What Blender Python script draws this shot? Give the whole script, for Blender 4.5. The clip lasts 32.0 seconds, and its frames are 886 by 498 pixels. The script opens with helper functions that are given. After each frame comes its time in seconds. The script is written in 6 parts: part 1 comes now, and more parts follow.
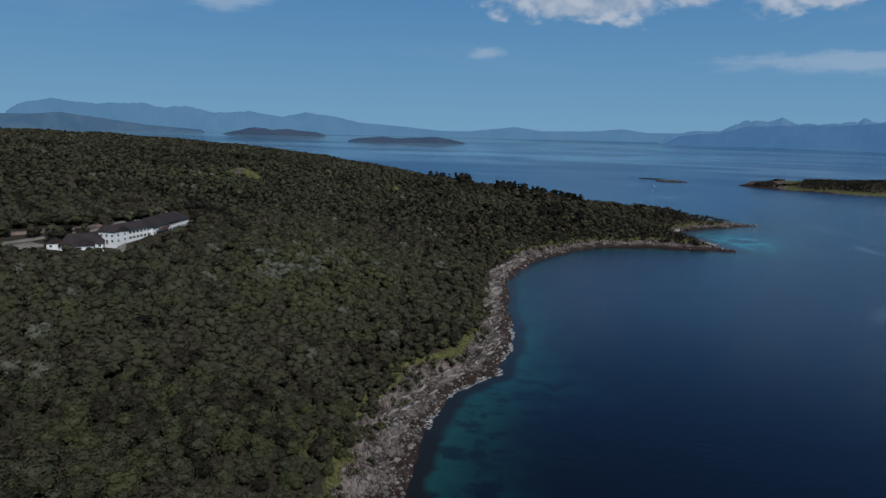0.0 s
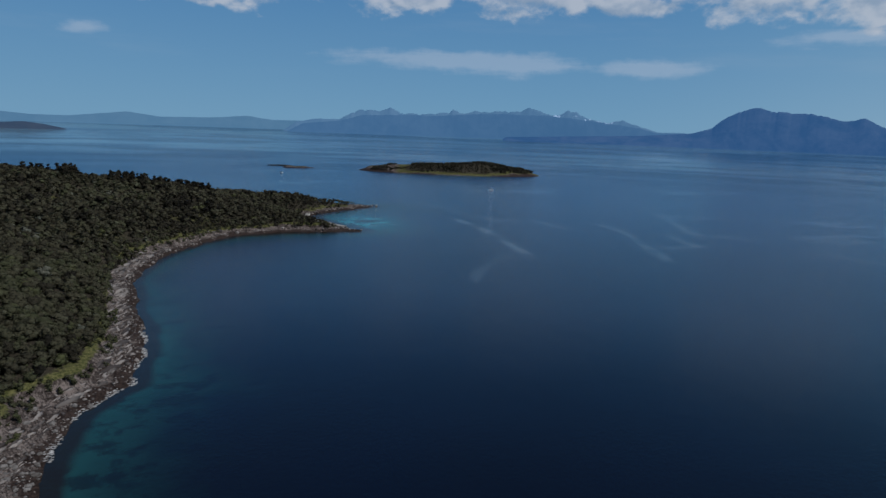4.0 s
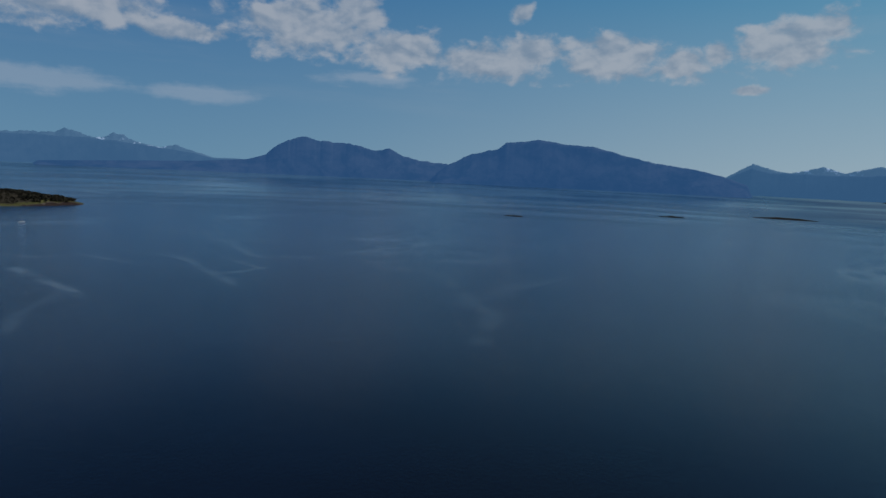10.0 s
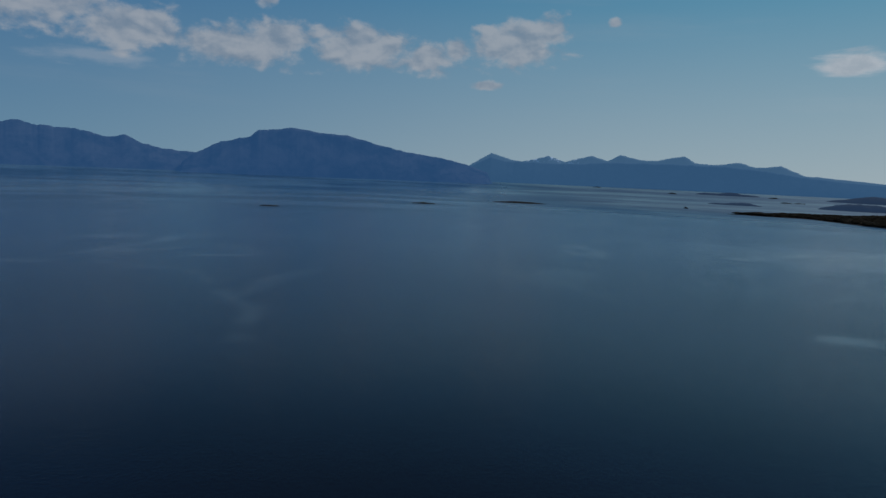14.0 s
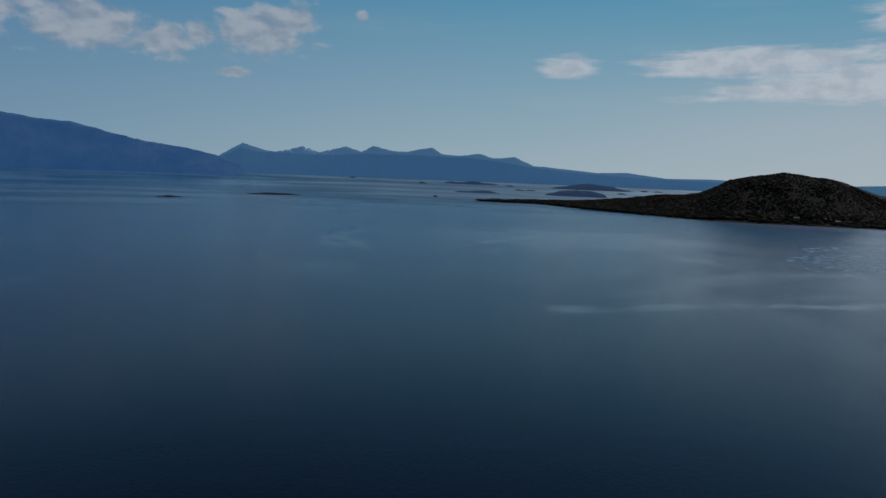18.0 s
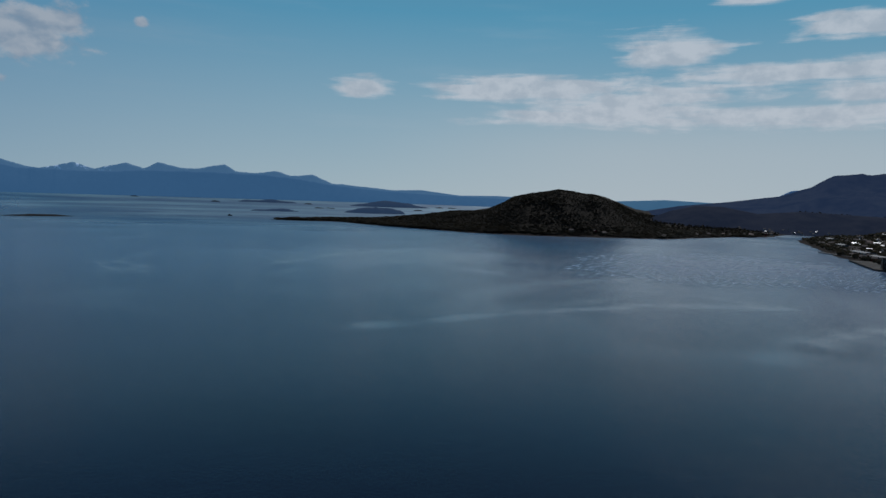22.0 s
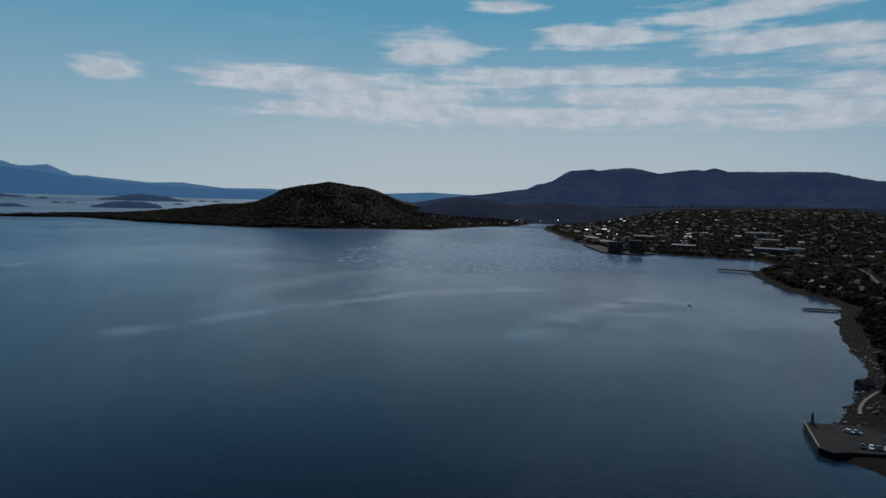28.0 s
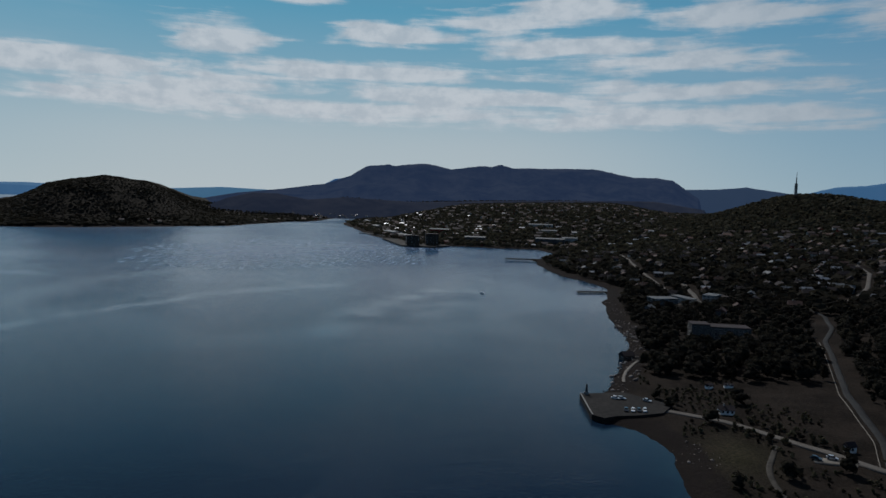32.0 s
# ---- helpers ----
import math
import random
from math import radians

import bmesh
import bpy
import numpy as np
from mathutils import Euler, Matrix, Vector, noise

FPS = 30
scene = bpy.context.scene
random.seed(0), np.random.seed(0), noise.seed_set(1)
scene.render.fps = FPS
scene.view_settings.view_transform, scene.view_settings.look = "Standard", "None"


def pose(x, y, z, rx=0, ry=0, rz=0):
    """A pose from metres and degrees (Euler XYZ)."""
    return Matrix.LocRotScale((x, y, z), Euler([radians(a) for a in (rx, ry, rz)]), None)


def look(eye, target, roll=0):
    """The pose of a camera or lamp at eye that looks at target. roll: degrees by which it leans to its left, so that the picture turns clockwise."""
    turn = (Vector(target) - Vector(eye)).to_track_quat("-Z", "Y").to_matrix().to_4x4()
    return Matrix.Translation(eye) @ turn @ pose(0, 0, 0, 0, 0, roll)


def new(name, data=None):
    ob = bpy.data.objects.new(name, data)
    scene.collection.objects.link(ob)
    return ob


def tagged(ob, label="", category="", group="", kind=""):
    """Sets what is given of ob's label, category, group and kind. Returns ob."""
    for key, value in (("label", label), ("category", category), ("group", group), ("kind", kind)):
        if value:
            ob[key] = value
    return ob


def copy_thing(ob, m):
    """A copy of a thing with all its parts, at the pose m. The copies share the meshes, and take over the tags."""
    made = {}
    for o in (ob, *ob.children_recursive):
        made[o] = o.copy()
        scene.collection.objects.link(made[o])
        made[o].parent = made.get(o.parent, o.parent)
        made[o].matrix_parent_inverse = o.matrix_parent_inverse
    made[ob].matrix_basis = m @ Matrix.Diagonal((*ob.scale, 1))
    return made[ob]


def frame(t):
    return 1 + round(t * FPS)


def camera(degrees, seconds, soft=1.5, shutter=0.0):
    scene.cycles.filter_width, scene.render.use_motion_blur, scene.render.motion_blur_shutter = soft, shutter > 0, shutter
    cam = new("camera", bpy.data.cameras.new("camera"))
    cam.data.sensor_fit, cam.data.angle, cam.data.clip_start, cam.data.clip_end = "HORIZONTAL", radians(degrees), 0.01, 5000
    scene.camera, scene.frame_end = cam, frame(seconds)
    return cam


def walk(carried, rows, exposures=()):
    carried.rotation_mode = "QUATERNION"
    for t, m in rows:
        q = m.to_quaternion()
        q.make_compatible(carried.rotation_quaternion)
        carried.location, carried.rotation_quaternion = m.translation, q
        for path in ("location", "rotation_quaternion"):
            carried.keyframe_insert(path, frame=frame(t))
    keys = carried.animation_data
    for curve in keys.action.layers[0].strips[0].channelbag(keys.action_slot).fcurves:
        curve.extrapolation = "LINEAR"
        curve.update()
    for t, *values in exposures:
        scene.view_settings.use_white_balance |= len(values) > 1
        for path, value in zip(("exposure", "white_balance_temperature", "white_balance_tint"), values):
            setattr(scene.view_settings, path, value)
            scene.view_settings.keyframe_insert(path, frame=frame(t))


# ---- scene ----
# A drone turns on the spot, 100 m over the shore of a northern fjord: wooded headland, islands, far mountains, a small town.
# Bearings run clockwise in degrees from +y; the eye stands over the origin.
EYE_Z = 100.0

# ---- camera ----
cam = camera(67.3, 32.0)
# seconds, bearing, pitch, lean
TURN = [
    (0, -2.16, -10.07, 1.36), (0.5, 4.55, -10.13, 1.48), (1, 9.05, -10.17, 1.50), (1.5, 13.24, -10.24, 1.61),
    (2, 16.79, -10.33, 1.73), (2.5, 20.50, -10.39, 1.78), (3, 24.12, -10.44, 1.86), (3.5, 26.67, -10.48, 1.95),
    (5.5, 37.25, -8.29, 2.25), (6, 40.65, -7.46, 2.32), (6.5, 44.24, -6.74, 2.35), (7, 47.49, -6.60, 2.39),
    (7.5, 50.34, -6.61, 2.45), (8, 53.03, -6.62, 2.44), (8.5, 56.80, -6.60, 2.54), (9, 59.90, -6.64, 2.63),
    (9.5, 62.68, -6.62, 2.56), (10, 65.47, -6.61, 2.65), (10.5, 68.18, -6.61, 2.62), (11, 70.45, -6.61, 2.61),
    (11.5, 73.07, -6.61, 2.60), (12, 75.35, -6.62, 2.64), (12.5, 77.98, -6.60, 2.55), (13, 80.87, -6.63, 2.52),
    (13.5, 83.44, -6.65, 2.47), (14, 86.15, -6.67, 2.46), (14.5, 88.57, -6.66, 2.47), (16.5, 98.56, -6.65, 2.38),
    (17, 101.80, -6.63, 2.27), (17.5, 104.19, -6.63, 2.24), (18, 106.84, -6.63, 2.25), (18.5, 109.14, -6.65, 2.21),
    (19, 111.33, -6.61, 2.17), (19.5, 113.90, -6.51, 2.14), (20, 116.05, -6.43, 2.09), (20.5, 117.29, -5.92, 2.06),
    (21, 118.75, -5.16, 1.99), (21.5, 121.25, -4.51, 2.00), (22, 123.85, -4.51, 1.95), (22.5, 126.07, -4.52, 1.91),
    (23, 127.83, -4.50, 1.90), (23.5, 129.36, -4.49, 1.94), (24, 130.93, -4.48, 1.90), (24.5, 132.33, -4.49, 1.85),
    (25, 133.79, -4.50, 1.84), (25.5, 135.17, -4.49, 1.88), (27.5, 141.44, -4.52, 1.82), (28, 143.39, -4.50, 1.83),
    (28.5, 145.71, -4.51, 1.79), (29, 147.66, -4.50, 1.82), (29.5, 149.95, -4.45, 1.77), (30, 152.04, -4.44, 1.80),
    (30.5, 154.46, -4.41, 1.78), (31, 156.32, -4.41, 1.76), (31.5, 158.38, -4.38, 1.73), (32, 160.55, -4.42, 1.77),
]


def heading(bearing, pitch, lean):
    b, p = radians(bearing), radians(pitch)
    way = Vector((math.sin(b) * math.cos(p), math.cos(b) * math.cos(p), math.sin(p)))
    eye = Vector((0, 0, EYE_Z))
    return look(eye, eye + way * 100, lean)


EXPOSURES = [(0, 0.0, 5750, 10), (3.5, -0.05, 5750, 10), (9, -0.33, 5800, 10), (14, -0.53, 5900, 10), (19, -0.45, 5800, 10), (25, -0.36, 5800, 10), (32, -0.3, 6000, 10)]
walk(cam, [(t, heading(b, p, r)) for t, b, p, r in TURN], EXPOSURES)

# ---- world, sun ----
SUN_BEARING, SUN_HEIGHT = 146.0, 44.0
sun = new("sun", bpy.data.lights.new("sun", "SUN"))
sun.data.energy, sun.data.angle, sun.data.color = 3.1, radians(0.6), (1.0, 0.95, 0.87)
_b, _h = radians(SUN_BEARING), radians(SUN_HEIGHT)
sun.matrix_world = look((0, 0, 0), (-math.sin(_b) * math.cos(_h), -math.cos(_b) * math.cos(_h), -math.sin(_h)))


class Wire:
    """A socket of a node tree with arithmetic."""

    def __init__(self, tree, socket):
        self.tree, self.socket = tree, socket

    def op(self, kind, *others, clamp=False):
        node = self.tree.nodes.new("ShaderNodeMath")
        node.operation, node.use_clamp = kind, clamp
        for slot, value in zip(node.inputs, (self, *others)):
            if isinstance(value, Wire):
                self.tree.links.new(value.socket, slot)
            else:
                slot.default_value = value
        return Wire(self.tree, node.outputs[0])

    def __add__(self, o): return self.op("ADD", o)
    def __sub__(self, o): return self.op("SUBTRACT", o)
    def __mul__(self, o): return self.op("MULTIPLY", o)
    def __truediv__(self, o): return self.op("DIVIDE", o)
    def most(self, o): return self.op("MAXIMUM", o)
    def least(self, o): return self.op("MINIMUM", o)

    def smooth(self, low, high):
        node = self.tree.nodes.new("ShaderNodeMapRange")
        node.interpolation_type = "SMOOTHSTEP"
        self.tree.links.new(self.socket, node.inputs[0])
        node.inputs[1].default_value, node.inputs[2].default_value = low, high
        return Wire(self.tree, node.outputs[0])

    def ramp(self, low, high, a=0.0, b=1.0):
        node = self.tree.nodes.new("ShaderNodeMapRange")
        self.tree.links.new(self.socket, node.inputs[0])
        for slot, value in zip(node.inputs[1:5], (low, high, a, b)):
            slot.default_value = value
        return Wire(self.tree, node.outputs[0])


def join(tree, x, y, z=0.0):
    node = tree.nodes.new("ShaderNodeCombineXYZ")
    for slot, value in zip(node.inputs, (x, y, z)):
        if isinstance(value, Wire):
            tree.links.new(value.socket, slot)
        else:
            slot.default_value = value
    return Wire(tree, node.outputs[0])


def fbm(tree, where, scale, detail=4.0, rough=0.55, warp=0.0):
    node = tree.nodes.new("ShaderNodeTexNoise")
    tree.links.new(where.socket, node.inputs["Vector"])
    for key, value in (("Scale", scale), ("Detail", detail), ("Roughness", rough), ("Distortion", warp)):
        node.inputs[key].default_value = value
    return Wire(tree, node.outputs["Fac"])


def blend(tree, a, b, fac):
    """Colour a to colour b; each a Wire or an rgb triple."""
    node = tree.nodes.new("ShaderNodeMix")
    node.data_type = "RGBA"
    for slot, value in ((node.inputs[0], fac), (node.inputs[6], a), (node.inputs[7], b)):
        if isinstance(value, Wire):
            tree.links.new(value.socket, slot)
        elif isinstance(value, tuple):
            slot.default_value = (*value, 1)
        else:
            slot.default_value = value
    return Wire(tree, node.outputs[2])


def make_sky():
    world = bpy.data.worlds.new("sky")
    world.use_nodes = True
    scene.world = world
    tree = world.node_tree
    back = tree.nodes["Background"]
    sky = tree.nodes.new("ShaderNodeTexSky")
    sky.sky_type, sky.sun_disc = "NISHITA", False
    sky.sun_elevation, sky.sun_rotation = radians(SUN_HEIGHT), radians(SUN_BEARING)
    sky.air_density, sky.dust_density, sky.ozone_density, sky.altitude = 1.0, 0.1, 2.5, 50
    coord = tree.nodes.new("ShaderNodeTexCoord")
    split = tree.nodes.new("ShaderNodeSeparateXYZ")
    tree.links.new(coord.outputs["Generated"], split.inputs[0])
    x, y, z = (Wire(tree, s) for s in split.outputs)
    bearing = x.op("ARCTAN2", y) * 57.2958
    bearing = bearing + (bearing.op("LESS_THAN", -150.0) * 360.0)
    rise = z.op("ARCSINE") * 57.2958
    # cumulus: bearing, rise, half width, half height
    heaps = [
        (9, 10.4, 7.5, 1.5), (18, 10.9, 1.8, 1.0), (25, 10.8, 4.6, 1.6), (35.5, 11.3, 6.0, 2.0), (44, 9.9, 3.2, 0.8), (53.5, 11.2, 5.8, 2.1),
        (57.5, 12.3, 2.6, 1.4), (61, 9.8, 4.6, 1.6), (68.5, 9.2, 5.2, 1.5), (72, 10.2, 3.0, 1.4), (78.5, 9.8, 4.2, 1.8), (84, 9.1, 2.8, 1.2),
        (86.6, 9.9, 1.0, 1.1), (91.8, 10.5, 3.5, 1.9), (94.3, 11.6, 1.5, 1.3), (89.2, 7.2, 1.5, 0.4), (99.4, 12.3, 0.6, 0.4), (71, 13.0, 1.0, 0.8)]
    # thin sheets
    sheets = [
        (116.8, 9.2, 2.4, 0.8), (130.5, 9.1, 8.0, 1.3), (139, 8.2, 9.5, 1.3), (141.8, 12.3, 4.2, 1.5), (148, 15.6, 3.0, 0.5), (156.5, 13.2, 5.5, 1.0),
        (164, 14.5, 6.0, 1.1), (171, 15.6, 5.0, 1.1), (171, 12.5, 9.5, 1.0), (180.5, 11.2, 8.5, 0.9), (184, 14.4, 6.5, 1.3), (153, 10.1, 14, 1.0),
        (160, 8.5, 16, 0.9), (180, 8.9, 11, 0.8), (135, 6.8, 9.0, 0.7), (155, 7.0, 22, 0.9), (180, 7.0, 18, 1.0), (203, 14, 13, 3.0)]
    spot = join(tree, bearing, rise * 1.5)
    flat = join(tree, bearing * 0.30, rise * 2.3)

    def billow(east, up):
        """Rounded heads with creases between them."""
        where = join(tree, bearing + east, (rise + up) * 1.5)
        total = None
        for scale, weight in ((0.20, 1.0), (0.42, 0.55), (0.95, 0.16), (2.4, 0.05)):
            head = (fbm(tree, where, scale, 1.0, 0.5, 0.3) - 0.5).op("ABSOLUTE") * (weight * 2.0)
            total = head if total is None else total + head
        return total

    wobble, above = billow(0.0, 0.0), billow(0.35, 0.5)
    grain = fbm(tree, flat, 0.34, 5.0, 0.60, 0.30)

    def field(blobs):
        total = None
        for b, r, w, h in blobs:
            u, v = (bearing - b) * (1 / w), (rise - r) * (1 / h)
            d = (u * u + v * v).op("SQRT").op("SUBTRACT", 1.0) * -1.0
            total = d if total is None else total.most(d)
        return total

    fluff = fbm(tree, spot, 0.42, 7.0, 0.60, 0.15)
    puff = (field(heaps).most(-2.0) * 1.25 + (wobble - 0.40) * 0.9 + (fluff - 0.5) * 2.6 + 0.34).smooth(-0.10, 0.75)
    wisps = [(-20, 9.6, 3.4, 0.7), (31, 5.4, 11, 0.9), (45.3, 5.3, 4.5, 0.75), (1, 6.5, 1.6, 0.5), (60, 7.4, 5.0, 0.6)]
    wisp = (field(wisps).most(-1.0) + (grain - 0.5) * 2.2 + (fluff - 0.5) * 1.6 + 0.2).smooth(-0.1, 0.9)
    veil = (field(sheets).most(-1.2) * 1.25 + (grain - 0.5) * 3.6 + (fluff - 0.5) * 0.9 + 0.10).smooth(-0.25, 0.75)
    lit = fbm(tree, spot, 0.45, 5.0, 0.6)
    faint = (fbm(tree, flat, 0.12, 5.0, 0.6) - 0.5).smooth(0.0, 0.25) * rise.smooth(3.0, 7.0) * 0.12
    white = blend(tree, (4.3, 5.2, 6.2), (7.9, 8.0, 8.1), (wobble - above + (lit - 0.5) * 0.9 + (fluff - 0.5) * 0.6).smooth(-0.42, 0.30))
    pale = blend(tree, (8.2, 8.7, 9.0), (10.6, 10.7, 10.6), lit.smooth(0.35, 0.62))
    pale = blend(tree, pale, (5.6, 6.3, 6.8), (bearing - 146.0).op("ABSOLUTE").smooth(22.0, 52.0) * 0.75)
    toward = (bearing - 140.0).op("ABSOLUTE").smooth(104.0, 14.0)
    low = blend(tree, (2.7, 5.1, 7.0), (7.7, 9.2, 9.3), toward)
    high = blend(tree, (0.95, 2.9, 5.8), (2.1, 5.9, 8.0), toward)
    air = blend(tree, low, high, rise.ramp(0.5, 15.0))
    hue = blend(tree, blend(tree, Wire(tree, sky.outputs[0]), (1.2, 1.5, 1.9), 0.6), air, rise.ramp(30.0, 15.0, 0.0, 0.92))
    hue = blend(tree, hue, (9.4, 9.6, 9.3), rise.smooth(10.0, 3.5) * (bearing - 152.0).op("ABSOLUTE").smooth(40.0, 10.0) * 0.5)
    hue = blend(tree, hue, pale, (veil * 0.85).most(faint))
    hue = blend(tree, hue, (6.6, 7.4, 8.2), wisp * 0.44)
    hue = blend(tree, hue, white, puff * 0.8)
    tree.links.new(hue.socket, back.inputs[0])
    back.inputs[1].default_value = 0.065


make_sky()

# ---- materials ----


def material(name, rough=0.8, metal=0.0, spec=0.5):
    m = bpy.data.materials.new(name)
    m.use_nodes = True
    skin = m.node_tree.nodes["Principled BSDF"]
    skin.inputs["Roughness"].default_value = rough
    skin.inputs["Metallic"].default_value = metal
    skin.inputs["Specular IOR Level"].default_value = spec
    return m, m.node_tree, skin


def place_wire(tree):
    node = tree.nodes.new("ShaderNodeNewGeometry")
    return Wire(tree, node.outputs["Position"])


def attribute(tree, name):
    node = tree.nodes.new("ShaderNodeAttribute")
    node.attribute_name = name
    return Wire(tree, node.outputs["Fac"])


def bump(tree, skin, height, strength, distance):
    node = tree.nodes.new("ShaderNodeBump")
    node.inputs["Strength"].default_value, node.inputs["Distance"].default_value = strength, distance
    tree.links.new(height.socket, node.inputs["Height"])
    tree.links.new(node.outputs[0], skin.inputs["Normal"])


def paint(name, dark, light, scale, rough=0.75, relief=0.0, metal=0.0, chance=False):
    """A weathered surface between two colours; scale in grains per metre; chance: each object its own shade."""
    m, tree, skin = material(name, rough, metal, 0.5 if rough < 0.65 else 0.12)
    at = place_wire(tree)
    f = fbm(tree, at, scale, 5.0, 0.6) * 0.6 + fbm(tree, at, scale * 0.13, 3.0) * 0.4
    f = f.smooth(0.32, 0.68)
    if chance:
        info = tree.nodes.new("ShaderNodeObjectInfo")
        f = f * 0.45 + Wire(tree, info.outputs["Random"]) * 0.55
    tree.links.new(blend(tree, dark, light, f).socket, skin.inputs["Base Color"])
    if relief:
        bump(tree, skin, fbm(tree, at, scale * 2, 4.0), 0.6, relief)
    return m


def leaf_material(name, tinted):
    m, tree, skin = material(name, 0.9, 0.0, 0.04)
    if tinted:
        t = attribute(tree, "tint")
    else:
        info = tree.nodes.new("ShaderNodeObjectInfo")
        t = Wire(tree, info.outputs["Random"]) * 0.72 + 0.12
    geo = tree.nodes.new("ShaderNodeNewGeometry")
    each = Wire(tree, geo.outputs["Random Per Island"])
    node = tree.nodes.new("ShaderNodeValToRGB")
    stops = [(0.0, (0.016, 0.014, 0.012)), (0.18, (0.046, 0.040, 0.028)), (0.36, (0.086, 0.078, 0.049)), (0.6, (0.078, 0.080, 0.043)),
             (0.84, (0.106, 0.110, 0.046)), (0.94, (0.135, 0.135, 0.085)), (1.0, (0.22, 0.215, 0.18))]
    while len(node.color_ramp.elements) < len(stops):
        node.color_ramp.elements.new(0.5)
    for e, (p, c) in zip(node.color_ramp.elements, stops):
        e.position, e.color = p, (*c, 1)
    tree.links.new(t.socket, node.inputs[0])
    base = Wire(tree, node.outputs[0])
    at = place_wire(tree)
    twigs = fbm(tree, at, 1.5, 4.0, 0.75)
    base = blend(tree, base, (0.030, 0.029, 0.019), each * 0.18 + twigs.smooth(0.56, 0.34) * 0.30)
    base = blend(tree, base, (0.15, 0.145, 0.095), each.smooth(0.72, 1.0) * t.smooth(0.12, 0.4) * 0.4)
    tree.links.new(base.socket, skin.inputs["Base Color"])
    bump(tree, skin, twigs, 0.8, 0.7)
    # light that comes through the leaves
    through_leaf = tree.nodes.new("ShaderNodeBsdfTranslucent")
    mixed = tree.nodes.new("ShaderNodeMixShader")
    mixed.inputs[0].default_value = 0.32
    tree.links.new(base.socket, through_leaf.inputs[0])
    tree.links.new(skin.outputs[0], mixed.inputs[1])
    tree.links.new(through_leaf.outputs[0], mixed.inputs[2])
    tree.links.new(mixed.outputs[0], tree.nodes["Material Output"].inputs[0])
    return m


def water_material():
    m, tree, skin = material("sea_water", 0.12)
    skin.inputs["IOR"].default_value = 1.255
    at = place_wire(tree)
    split = tree.nodes.new("ShaderNodeSeparateXYZ")
    tree.links.new(at.socket, split.inputs[0])
    x, y, _ = (Wire(tree, s) for s in split.outputs)
    shallow = attribute(tree, "shallow")
    patch = fbm(tree, at, 0.035, 5.0, 0.6, 0.5)
    clear = (shallow + (patch - 0.5) * 0.55 * shallow.smooth(0.0, 0.2)).smooth(0.05, 0.95)
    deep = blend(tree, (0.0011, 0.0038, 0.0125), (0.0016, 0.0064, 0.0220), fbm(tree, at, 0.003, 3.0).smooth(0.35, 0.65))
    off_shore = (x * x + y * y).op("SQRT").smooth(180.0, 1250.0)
    # offshore, missing sky reflection is put into a bluer base colour
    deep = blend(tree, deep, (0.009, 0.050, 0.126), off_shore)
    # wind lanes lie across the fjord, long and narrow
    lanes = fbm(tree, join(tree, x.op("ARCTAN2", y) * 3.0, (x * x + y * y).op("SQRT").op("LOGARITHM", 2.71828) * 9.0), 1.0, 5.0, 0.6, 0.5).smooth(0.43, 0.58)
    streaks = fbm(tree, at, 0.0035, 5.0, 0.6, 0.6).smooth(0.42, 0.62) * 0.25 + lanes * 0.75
    # far water: haze and sky reflection paled into the base colour, lane by lane
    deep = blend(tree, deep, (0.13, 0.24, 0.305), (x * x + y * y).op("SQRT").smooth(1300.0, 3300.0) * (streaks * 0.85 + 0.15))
    sandy = attribute(tree, "sandy")
    weed = blend(tree, blend(tree, (0.012, 0.056, 0.058), (0.035, 0.26, 0.30), sandy), (0.006, 0.020, 0.024), fbm(tree, at, 0.08, 6.0, 0.65).smooth(0.47, 0.62))
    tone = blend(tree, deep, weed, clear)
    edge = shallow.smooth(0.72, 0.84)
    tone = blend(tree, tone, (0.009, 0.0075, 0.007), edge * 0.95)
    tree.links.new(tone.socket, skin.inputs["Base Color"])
    # a ruffled patch off the river mouth
    gust = ((x - 630) * (1 / 260.0)).op("POWER", 2.0) + ((y + 980) * (1 / 330.0)).op("POWER", 2.0)
    gust = (gust.op("SQRT") + (fbm(tree, at, 0.008, 5.0, 0.6) - 0.5) * 1.6).smooth(1.25, 0.2)
    # slicks: thin winding bands on the open water, broad ones in the southern bay
    range_out = (x * x + y * y).op("SQRT")
    swirl = fbm(tree, join(tree, x * 0.7 + y * 0.25, y * 0.9 - x * 0.1), 0.0020, 4.0, 0.5, 0.9)
    # pale slick lines along the currents: half width, strength, course
    lines = [
        (6, 1.0, [(373, 643), (362, 560), (330, 468), (316, 431)]), (5, 0.5, [(336, 468), (253, 396), (226, 366)]),
        (6, 0.85, [(513, 563), (495, 504), (459, 445), (420, 382)]), (5, 0.7, [(546, 497), (505, 423), (457, 423)]),
        (8, 0.34, [(592, 345), (598, 277), (490, 202), (444, 160), (363, 139)]), (11, 0.28, [(466, 193), (554, 186), (630, 167)]),
        (9, 0.5, [(905, 278), (1071, 233), (1295, 189), (1471, 53)]), (5, 0.7, [(408, 790), (412, 624), (458, 610), (449, 532)]),
        (7, 0.6, [(690, 790), (711, 669)]), (10, 0.6, [(814, 1022), (974, 875)]),
        (13, 1.3, [(446, -225), (446, -340), (441, -429), (425, -530), (354, -656)]), (9, 0.5, [(470, -300), (462, -400), (470, -520)]),
        (20, 1.15, [(236, -425), (246, -470), (256, -535), (252, -610), (236, -686), (204, -682)]), (20, 0.7, [(220, -560), (196, -600), (187, -504)]),
        (14, 1.3, [(905, -337), (990, -455), (1020, -535), (1052, -640)])]
    wx = x + (fbm(tree, at, 0.014, 4.0) - 0.5) * 30.0
